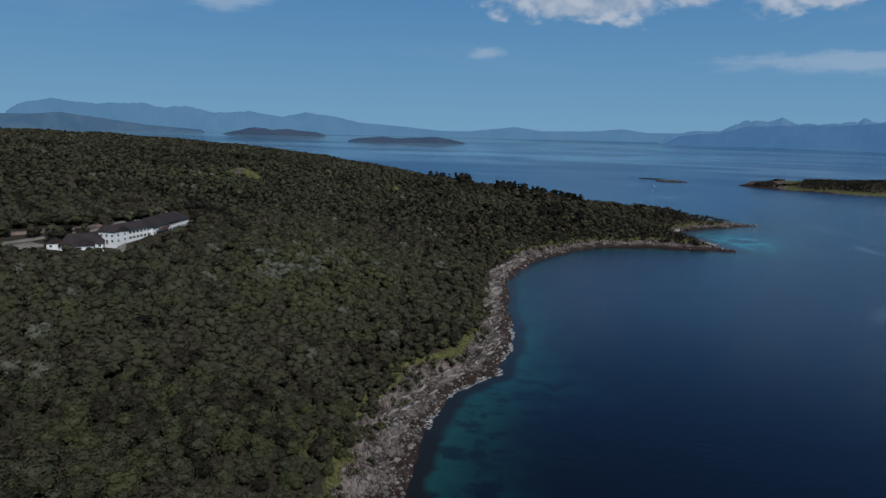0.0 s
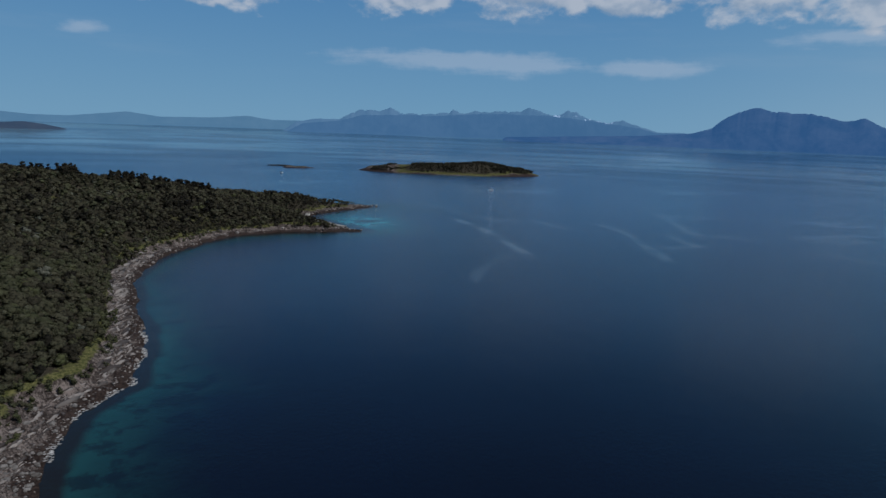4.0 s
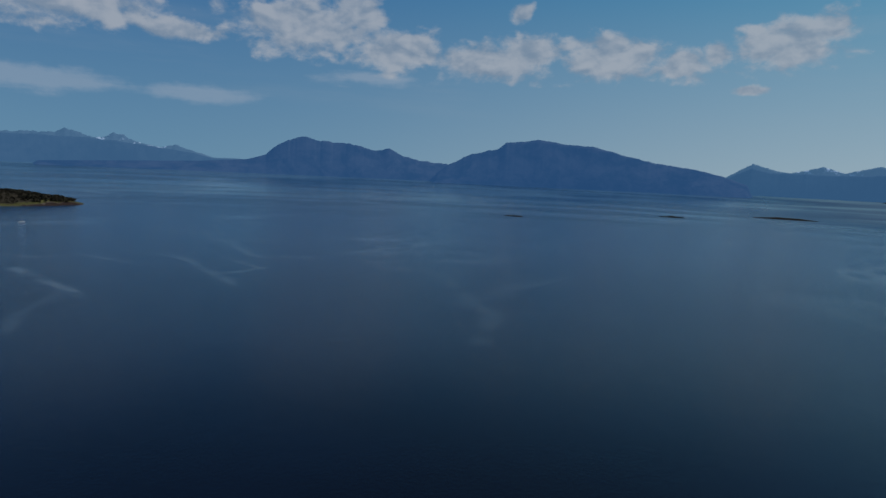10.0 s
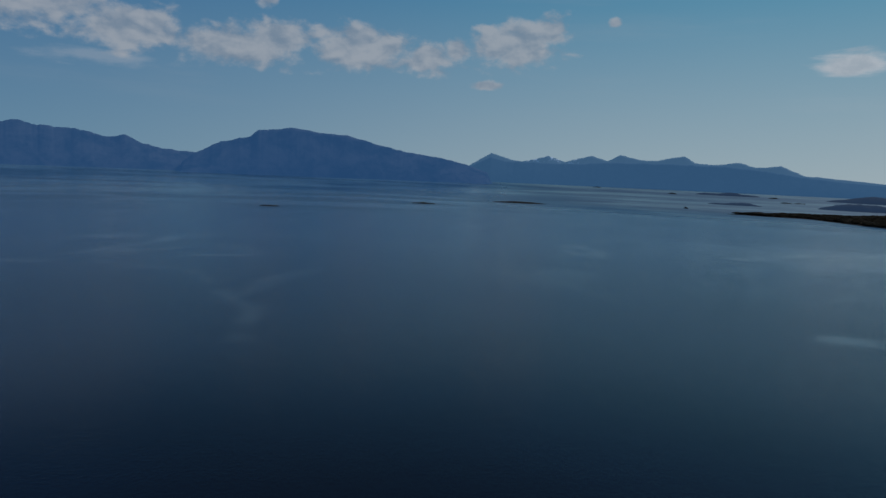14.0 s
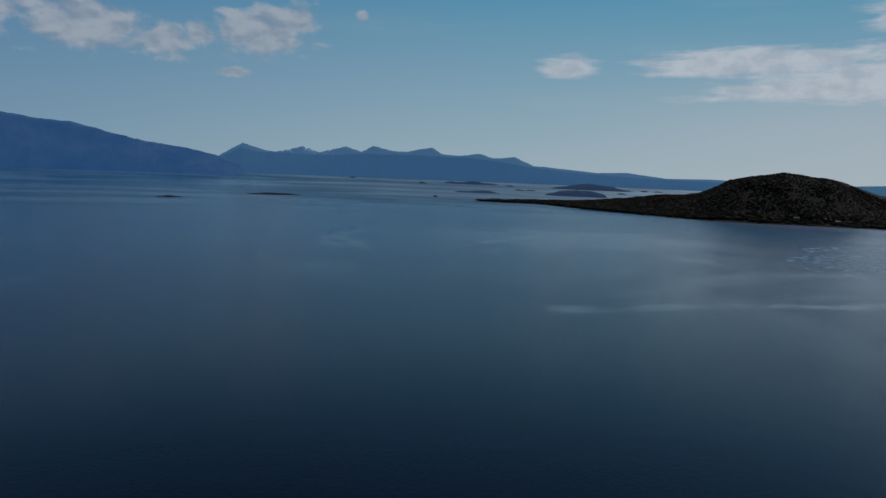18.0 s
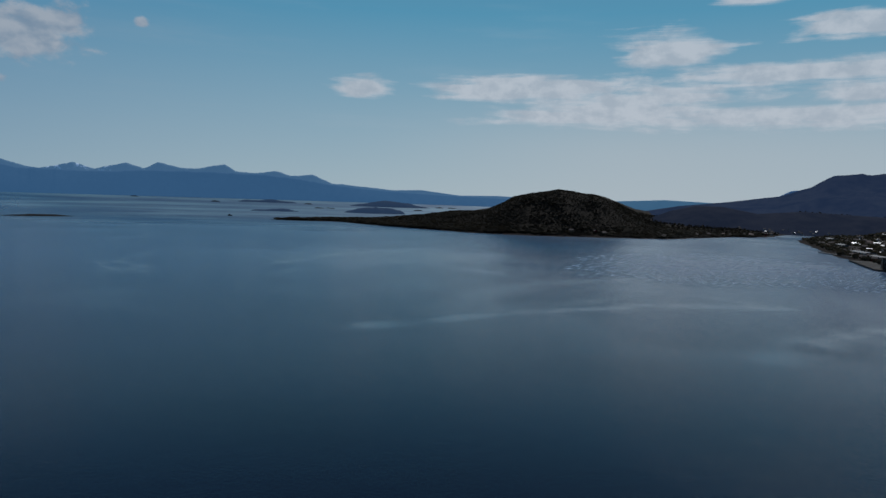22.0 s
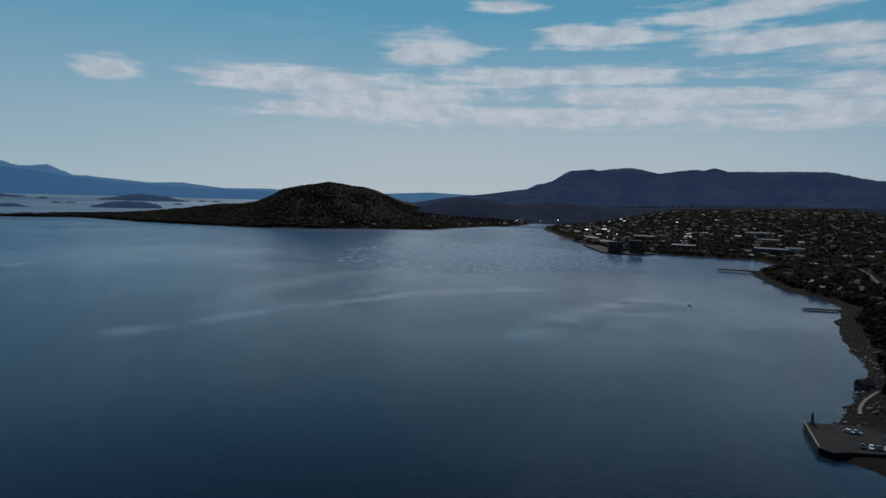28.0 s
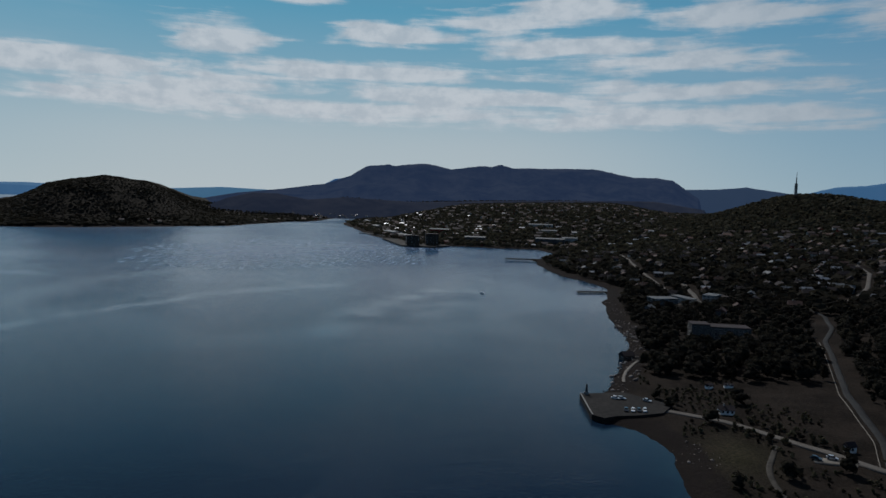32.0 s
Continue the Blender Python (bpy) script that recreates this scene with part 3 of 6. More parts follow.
# ---- land ----


def make_land():
    turn = np.radians(np.concatenate([np.arange(-42, 28, 0.22), np.arange(28, 104, 2.0), np.arange(104, 200, 0.22), np.arange(200, 318, 2.0)]))
    reach = 14 * 1.021 ** np.arange(272)
    reach = reach[reach < 3900]
    r, a = np.meshgrid(reach, turn, indexing="ij")
    x, y = r * np.sin(a), r * np.cos(a)
    s = inland(x, y)
    z = ground(x, y, s)
    width = 10 + 4 * cloudy(x, y, 70, 2, 60) + 4 * ease(y, 120, 200) * (1 - ease(y, 280, 330)) - 3 * ease(-y, 100, 200)
    stony = (1 - ease(s, width * 0.9, width * 1.7 + 6)) * (1 - 0.75 * ease(r, 900, 1500)) * (1 - 0.93 * ease(-y, 150, 220))
    lawn = ease(cloudy(x, y, 90, 3, 70), 0.35, 0.5) * 0.5 * ease(y, 0, 60) + np.exp(-(((x + 27) / 13) ** 2 + ((y + 284) / 22) ** 2)) * 0.16
    for cx, cy, r in CLEARINGS:
        lawn = lawn + ease(1.3 - np.hypot((x - cx) / (r * 1.6), (y - cy) / r), 0, 0.5)
    n, k = len(turn), len(reach)
    i, j = np.meshgrid(np.arange(k - 1), np.arange(n), indexing="ij")
    q = np.stack([i * n + j, i * n + (j + 1) % n, (i + 1) * n + (j + 1) % n, (i + 1) * n + j], -1).reshape(-1, 4)[:, ::-1]
    keep = (s.ravel()[q].max(1) > -30)
    q = q[keep]
    used, q = np.unique(q, return_inverse=True)
    pick = lambda v: v.ravel()[used]
    # last value: how far the southern ground's colour is darkened for shade
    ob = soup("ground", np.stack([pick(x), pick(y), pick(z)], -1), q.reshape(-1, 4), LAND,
              {"inland": pick(s - 7 * ease(-y, 150, 215)), "stony": pick(stony), "lawn": pick(lawn), "south_shade": pick(0.85 * ease(-y, 150, 215) * (1 - 0.35 * ease(x, 880, 1080)))}, True)
    tagged(ob, "wooded coast with stony shore, bare spring grass and town slopes", "ground", kind="structure")


make_land()

# ---- mountains beyond the fjord ----


def mountain(keys, near, far, skin, label, seed, peaks=5.0, snow=(0, 0)):
    """A range: bearing and height of its skyline, the distance of its foot and of its crest."""
    keys = np.array(keys, float)
    turn = np.arange(keys[0, 0] - 0.4, keys[-1, 0] + 0.4, 0.07)
    rows = np.concatenate([np.linspace(0, 1, 15), [1.06, 1.14]])
    v, a = np.meshgrid(rows, turn, indexing="ij")

    def surface(a, v):
        crest = np.interp(a, keys[:, 0], keys[:, 1])
        r = near + (far - near) * v
        x, y = r * np.sin(np.radians(a)), r * np.cos(np.radians(a))
        base = sea_level(x, y)
        top = crest + (cloudy(a * 40, a * 0, 26, 4, seed) + 0.55 * cloudy(a * 40, a * 0 + 9, 7, 3, seed + 7)) * peaks * ease(crest, 90, 200)
        spur = cloudy(x, y, 230, 5, seed + 3)
        climb = np.where(v <= 1, v ** 0.85 * (1 + min(0.42, (far - near) / 1400) * spur * np.sin(np.clip(v, 0, 1) * np.pi)), 1 - (v - 1) * 3.5)
        ends = ease(a, turn[0], turn[0] + 0.5) * (1 - ease(a, turn[-1] - 0.5, turn[-1]))
        return x, y, base - 6 + (np.maximum(top - base, 0) + 6) * np.minimum(climb, 1.0) * (0.15 + 0.85 * ends)

    x, y, z = surface(a, v)
    frost = ease(a, snow[0] - 0.3, snow[0]) * (1 - ease(a, snow[1], snow[1] + 0.3)) * ease(v, 0.72, 0.9) if snow[1] else 0 * a
    n, k = len(turn), len(rows)
    i, j = np.meshgrid(np.arange(k - 1), np.arange(n - 1), indexing="ij")
    q = np.stack([i * n + j, i * n + j + 1, (i + 1) * n + j + 1, (i + 1) * n + j], -1).reshape(-1, 4)[:, ::-1]
    ob = soup("backdrop", np.stack([x, y, z], -1).reshape(-1, 3), q, skin, {"snow": frost.ravel()}, True)
    tagged(ob, label, "mountain", "mountains round the fjord", "structure")
    return surface


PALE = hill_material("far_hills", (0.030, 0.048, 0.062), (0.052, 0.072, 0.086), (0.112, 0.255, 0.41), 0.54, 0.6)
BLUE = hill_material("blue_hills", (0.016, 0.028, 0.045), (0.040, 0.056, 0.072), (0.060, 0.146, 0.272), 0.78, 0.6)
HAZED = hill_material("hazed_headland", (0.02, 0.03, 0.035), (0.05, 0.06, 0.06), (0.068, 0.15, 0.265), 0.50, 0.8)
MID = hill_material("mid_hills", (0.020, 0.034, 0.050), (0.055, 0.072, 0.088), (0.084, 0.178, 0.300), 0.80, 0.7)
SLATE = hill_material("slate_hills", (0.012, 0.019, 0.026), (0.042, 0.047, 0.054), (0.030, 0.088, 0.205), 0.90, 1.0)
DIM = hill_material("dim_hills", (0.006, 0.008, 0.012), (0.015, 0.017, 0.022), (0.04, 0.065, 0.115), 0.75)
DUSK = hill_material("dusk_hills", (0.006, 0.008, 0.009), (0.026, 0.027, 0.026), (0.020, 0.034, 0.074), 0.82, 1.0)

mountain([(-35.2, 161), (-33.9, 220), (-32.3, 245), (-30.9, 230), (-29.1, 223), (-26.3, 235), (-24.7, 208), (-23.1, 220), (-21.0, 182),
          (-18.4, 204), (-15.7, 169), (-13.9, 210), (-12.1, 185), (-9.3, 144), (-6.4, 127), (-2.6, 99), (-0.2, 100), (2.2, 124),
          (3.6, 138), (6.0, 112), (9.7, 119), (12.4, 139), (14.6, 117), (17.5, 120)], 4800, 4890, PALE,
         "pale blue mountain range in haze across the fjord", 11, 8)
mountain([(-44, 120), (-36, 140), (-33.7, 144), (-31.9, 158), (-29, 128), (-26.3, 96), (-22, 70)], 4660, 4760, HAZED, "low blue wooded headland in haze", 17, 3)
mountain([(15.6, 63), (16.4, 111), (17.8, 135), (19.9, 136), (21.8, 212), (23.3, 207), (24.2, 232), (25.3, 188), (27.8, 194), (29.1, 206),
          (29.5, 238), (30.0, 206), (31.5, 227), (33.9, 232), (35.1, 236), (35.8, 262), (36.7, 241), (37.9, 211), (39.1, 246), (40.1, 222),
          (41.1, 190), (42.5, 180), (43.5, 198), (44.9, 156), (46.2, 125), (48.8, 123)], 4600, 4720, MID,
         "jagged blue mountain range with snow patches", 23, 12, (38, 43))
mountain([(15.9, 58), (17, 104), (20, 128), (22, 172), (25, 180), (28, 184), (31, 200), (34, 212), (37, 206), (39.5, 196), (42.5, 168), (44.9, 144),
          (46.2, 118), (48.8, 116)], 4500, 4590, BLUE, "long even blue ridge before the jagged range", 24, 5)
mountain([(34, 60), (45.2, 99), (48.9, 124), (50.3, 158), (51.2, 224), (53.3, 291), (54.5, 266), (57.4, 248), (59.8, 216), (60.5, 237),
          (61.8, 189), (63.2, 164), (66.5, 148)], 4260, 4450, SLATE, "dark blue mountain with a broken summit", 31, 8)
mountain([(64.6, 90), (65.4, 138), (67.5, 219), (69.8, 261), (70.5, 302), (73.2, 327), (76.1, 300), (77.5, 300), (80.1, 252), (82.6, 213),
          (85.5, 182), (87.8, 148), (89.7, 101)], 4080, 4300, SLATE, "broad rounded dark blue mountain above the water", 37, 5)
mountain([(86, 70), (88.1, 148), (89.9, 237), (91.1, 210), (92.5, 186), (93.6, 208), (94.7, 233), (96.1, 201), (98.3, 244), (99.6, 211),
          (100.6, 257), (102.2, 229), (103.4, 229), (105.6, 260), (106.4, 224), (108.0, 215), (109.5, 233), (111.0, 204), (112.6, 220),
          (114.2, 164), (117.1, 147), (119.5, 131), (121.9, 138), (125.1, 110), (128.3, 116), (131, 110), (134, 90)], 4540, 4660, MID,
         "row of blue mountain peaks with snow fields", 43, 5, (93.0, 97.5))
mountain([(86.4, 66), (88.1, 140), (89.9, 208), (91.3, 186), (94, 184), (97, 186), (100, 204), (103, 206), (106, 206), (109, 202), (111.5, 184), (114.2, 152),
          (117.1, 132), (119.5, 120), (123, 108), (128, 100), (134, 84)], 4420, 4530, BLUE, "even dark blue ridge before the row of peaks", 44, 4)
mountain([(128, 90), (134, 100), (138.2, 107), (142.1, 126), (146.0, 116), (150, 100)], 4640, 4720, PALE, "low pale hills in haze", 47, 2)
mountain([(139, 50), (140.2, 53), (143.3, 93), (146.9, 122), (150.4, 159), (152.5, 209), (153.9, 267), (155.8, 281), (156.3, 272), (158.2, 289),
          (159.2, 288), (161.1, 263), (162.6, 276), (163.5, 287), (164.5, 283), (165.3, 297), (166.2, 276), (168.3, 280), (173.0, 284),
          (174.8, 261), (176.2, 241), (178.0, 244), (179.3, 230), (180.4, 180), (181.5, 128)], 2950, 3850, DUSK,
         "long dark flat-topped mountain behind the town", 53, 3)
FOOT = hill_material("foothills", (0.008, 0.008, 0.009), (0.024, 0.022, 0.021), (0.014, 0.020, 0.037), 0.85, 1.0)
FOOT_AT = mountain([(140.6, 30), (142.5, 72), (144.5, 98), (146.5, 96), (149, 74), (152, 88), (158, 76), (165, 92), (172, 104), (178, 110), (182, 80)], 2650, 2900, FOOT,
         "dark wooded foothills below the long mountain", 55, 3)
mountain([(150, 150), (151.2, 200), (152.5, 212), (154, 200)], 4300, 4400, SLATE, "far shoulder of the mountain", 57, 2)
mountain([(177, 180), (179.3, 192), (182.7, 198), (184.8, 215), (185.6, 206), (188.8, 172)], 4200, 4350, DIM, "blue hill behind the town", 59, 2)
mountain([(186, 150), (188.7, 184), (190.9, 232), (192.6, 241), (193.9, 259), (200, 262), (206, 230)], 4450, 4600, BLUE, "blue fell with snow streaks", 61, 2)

# ---- islands ----


def island(bearing, reach, half, depth, tall, label, seed, skew=0.0, skin=None, lean=0.0, bare=0.0):
    """A low island: a rounded rock body with an uneven outline; skew shifts its summit along its length."""
    n, k = 72, 12
    u, w = np.meshgrid(np.linspace(0, 2 * np.pi, n, endpoint=False), np.linspace(0, 1.12, k), indexing="xy")
    wob = 1 + 0.22 * cloudy(np.cos(u) * 9 + 30, np.sin(u) * 9 + 30, 5, 4, seed)
    lx, ly = half * w * wob * np.cos(u), depth * w * wob * np.sin(u)

    def top(px, py):
        out = np.hypot(px / half, py / depth)
        rise = np.clip(1 - ((px / half - skew * (1 - out)) ** 2 + (py / depth) ** 2), -0.3, 1)
        return np.sign(rise) * np.abs(rise) ** 0.75 * tall * (1 + 0.75 * cloudy(px, py, half * 0.45, 4, seed + 5))

    h = top(lx, ly)
    b = radians(bearing)
    c, s_ = math.cos(b + lean), math.sin(b + lean)
    x0, y0 = reach * math.sin(b), reach * math.cos(b)
    x, y = x0 + lx * c + ly * s_, y0 - lx * s_ + ly * c
    z = h + sea_level(x0, y0)
    i, j = np.meshgrid(np.arange(k - 1), np.arange(n), indexing="ij")
    q = np.stack([i * n + j, i * n + (j + 1) % n, (i + 1) * n + (j + 1) % n, (i + 1) * n + j], -1).reshape(-1, 4)[:, ::-1]
    edge = np.clip((1.0 - w) * min(half, depth) * 1.2, -20, None)
    ob = soup("island", np.stack([x, y, z], -1).reshape(-1, 3), q, skin or LAND,
              {"inland": edge.ravel() + 3, "stony": (np.maximum(0.8 * (1 - ease(edge, 3, 12)), bare * ease(-lx / half, 0.4, 0.65) * 0.75)).ravel(), "lawn": (0.03 * ease(cloudy(lx, ly, 40, 3, seed), 0.1, 0.4)).ravel()}, True)
    tagged(ob, label, "island", "islands in the fjord", "structure")
    return lambda f, g: (x0 + half * f * c + depth * g * s_, y0 - half * f * s_ + depth * g * c, float(sea_level(x0, y0) + top(half * f, depth * g)))


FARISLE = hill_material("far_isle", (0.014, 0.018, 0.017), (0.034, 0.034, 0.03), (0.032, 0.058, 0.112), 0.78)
SKERRY = paint("skerry_rock", (0.008, 0.0075, 0.007), (0.032, 0.029, 0.024), 0.4, 0.9)
wooded = island(29.3, 1545, 208, 85, 21, "wooded rocky island with a bare western end", 71, 0.25, None, 0.0, 1.0)
island(23.2, 1640, 30, 22, 7, "small bare rock islet beside the wooded island", 72)
island(16.6, 1575, 36, 14, 5, "low bare skerry with grass on top", 73)
island(15.0, 1640, 30, 10, 3, "low dark skerry", 74, 0.0, SKERRY)
island(71.4, 1640, 24, 8, 3.2, "low dark skerry in open water", 75, 0.0, SKERRY)
island(84.3, 2020, 38, 10, 3.5, "low dark skerry in open water", 76, 0.0, SKERRY)
island(92.5, 2320, 95, 22, 5.5, "long low skerry in open water", 77, 0.0, SKERRY)
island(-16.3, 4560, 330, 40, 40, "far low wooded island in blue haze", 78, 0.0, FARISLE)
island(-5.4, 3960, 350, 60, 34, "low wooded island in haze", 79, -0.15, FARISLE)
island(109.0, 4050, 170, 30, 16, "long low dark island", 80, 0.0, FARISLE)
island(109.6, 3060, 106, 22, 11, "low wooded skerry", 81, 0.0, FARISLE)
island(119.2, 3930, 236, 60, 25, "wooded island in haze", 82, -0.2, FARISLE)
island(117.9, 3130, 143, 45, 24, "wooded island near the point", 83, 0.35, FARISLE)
for b, r in ((104.9, 3950), (112.3, 3960), (113.2, 3500), (114.1, 3520), (123.4, 3980), (124.5, 3990), (98.9, 4330), (121.6, 3560)):
    island(b, r, 26, 9, 5.0, "tiny dark skerry", 84 + int(r) % 7, 0.0, SKERRY)
island(120.2, 2105, 55, 12, 4.5, "low rocks off the point", 91, 0.0, SKERRY)

# ---- trees ----

def ball():
    bm = bmesh.new()
    bmesh.ops.create_icosphere(bm, subdivisions=1, radius=1.0)
    v = np.array([p.co[:] for p in bm.verts])
    f = np.array([[p.index for p in face.verts] for face in bm.faces])
    bm.free()
    return v, f


BALL_V, BALL_F = ball()
OCTA_V = np.array([(1, 0, 0), (0, 1, 0), (-1, 0, 0), (0, -1, 0), (0, 0, 1), (0, 0, -1)], float)
OCTA_F = np.array([(0, 1, 4), (1, 2, 4), (2, 3, 4), (3, 0, 4), (1, 0, 5), (2, 1, 5), (3, 2, 5), (0, 3, 5)])


def crown_shape(leaves, spread, rng, conifer=False, size=0.16):
    """A crown of unit height: a few dark inner lumps and many small leaf clumps around them."""
    verts, faces = [], []
    lobes = 6 if leaves > 60 else 3 if leaves > 12 else 2
    lump_v, lump_f = (BALL_V, BALL_F) if leaves > 30 else (OCTA_V, OCTA_F)
    centres = []
    for i in range(lobes):
        t = rng.uniform(0, 2 * np.pi)
        up = (i + 0.5) / lobes
        out = (0.46 if not conifer else 0.1) * spread * (1 - 0.6 * abs(up - 0.4))
        rad = spread * (0.52 if not conifer else 0.75 * (1.05 - up)) * rng.uniform(0.8, 1.15)
        c = np.array([out * np.cos(t), out * np.sin(t), 0.24 + 0.54 * up])
        if lobes == 6 and i == 0 and not conifer:
            c, rad = np.array([0.0, 0.0, 0.46]), spread * 0.80
        centres.append((c, rad))
        lump = lump_v * [rad, rad, rad * 0.95] * rng.uniform(0.8, 1.05, (len(lump_v), 1)) * (0.88 if leaves > 30 else 1.05) + c
        faces.append(lump_f + sum(map(len, verts)))
        verts.append(lump)
    for _ in range(leaves):
        c, rad = centres[rng.integers(lobes)]
        n = rng.normal(size=3)
        n[2] = n[2] * 0.8 + 0.25
        n /= np.linalg.norm(n)
        p = c + n * rad * rng.uniform(0.82, 1.10)
        a = np.cross(n, rng.normal(size=3))
        a /= np.linalg.norm(a)
        b = np.cross(n + 0.7 * rng.normal(size=3), a)
        b /= np.linalg.norm(b)
        k = size * rng.uniform(0.6, 1.25)
        quad = np.array([p - a * k, p + b * k * 0.75 + n * k * 0.3, p + a * k, p - b * k * 0.75 - n * k * 0.2])
        base = sum(map(len, verts))
        verts.append(quad)
        faces.append(np.array([[0, 1, 2], [0, 2, 3]]) + base)
    return np.concatenate(verts), np.concatenate(faces)


def trunk_shape(tall, thick, sides, limbs, rng):
    verts, faces = [], []

    def limb(p, q, r0, r1):
        p, q = np.array(p, float), np.array(q, float)
        w = q - p
        a = np.cross(w, [0.3, 0.9, 0.1])
        a /= np.linalg.norm(a)
        b = np.cross(w, a)
        b /= np.linalg.norm(b)
        base = sum(map(len, verts))
        ang = np.arange(sides) / sides * 2 * np.pi
        ring = np.cos(ang)[:, None] * a + np.sin(ang)[:, None] * b
        verts.append(np.concatenate([p + ring * r0, q + ring * r1]))
        for i in range(sides):
            j = (i + 1) % sides
            faces.append([base + i, base + j, base + sides + j])
            faces.append([base + i, base + sides + j, base + sides + i])

    limb((0, 0, -0.8), (0.02 * tall, 0, tall), thick, thick * 0.35)
    for _ in range(limbs):
        t, z = rng.uniform(0, 2 * np.pi), rng.uniform(0.45, 0.85) * tall
        o = rng.uniform(0.15, 0.3) * tall
        limb((0, 0, z), (o * np.cos(t), o * np.sin(t), z + o), thick * 0.45, thick * 0.15)
    return np.concatenate(verts), np.array(faces)


def stand(name, label, spots, sizes, tints, leaves, size, conifer=None, seed=1, parent=None, group="", fat=1.0):
    """Many trees in one mesh: too many to count."""
    rng = np.random.default_rng(seed)
    kinds = [crown_shape(leaves, 0.42, rng, False, size) for _ in range(7)]
    kinds += [crown_shape(leaves, 0.24, rng, True, size * 0.9) for _ in range(2)]
    pick = rng.integers(0, 7, len(spots))
    if conifer is not None:
        pick = np.where(conifer, 7 + rng.integers(0, 2, len(spots)), pick)
    turn = rng.uniform(0, 2 * np.pi, len(spots))
    wide = rng.uniform(1.05, 1.5, len(spots)) * fat
    vs, fs, ts, base = [], [], [], 0
    for k, (cv, cf) in enumerate(kinds):
        me = np.where(pick == k)[0]
        if not len(me):
            continue
        c, s_ = np.cos(turn[me])[:, None], np.sin(turn[me])[:, None]
        h, w = sizes[me][:, None], (sizes[me] * wide[me])[:, None]
        v = np.stack([w * (cv[None, :, 0] * c - cv[None, :, 1] * s_), w * (cv[None, :, 0] * s_ + cv[None, :, 1] * c), h * cv[None, :, 2]], -1)
        v = v + spots[me][:, None, :]
        vs.append(v.reshape(-1, 3))
        fs.append((cf[None] + (np.arange(len(me)) * len(cv))[:, None, None]).reshape(-1, 3) + base)
        ts.append(np.repeat(tints[me], len(cv)))
        base += len(me) * len(cv)
    ob = soup(name, np.concatenate(vs), np.concatenate(fs), LEAF_FAR, {"tint": np.concatenate(ts)}, True)
    if parent:
        ob.parent = parent
    return tagged(ob, label, "forest", group, "stuff")


def jittered(x0, x1, y0, y1, step, rng):
    gx, gy = np.meshgrid(np.arange(x0, x1, step), np.arange(y0, y1, step))
    p = np.stack([gx.ravel(), gy.ravel()], -1)
    return p + rng.uniform(-0.45, 0.45, p.shape) * step


# house with the two wings on the slope: bearing, reach of its middle
LODGE = (-27.2, 385)
LODGE_XY = (LODGE[1] * math.sin(radians(LODGE[0])), LODGE[1] * math.cos(radians(LODGE[0])))


def bearing_of(p):
    return np.degrees(np.arctan2(p[:, 0], p[:, 1]))


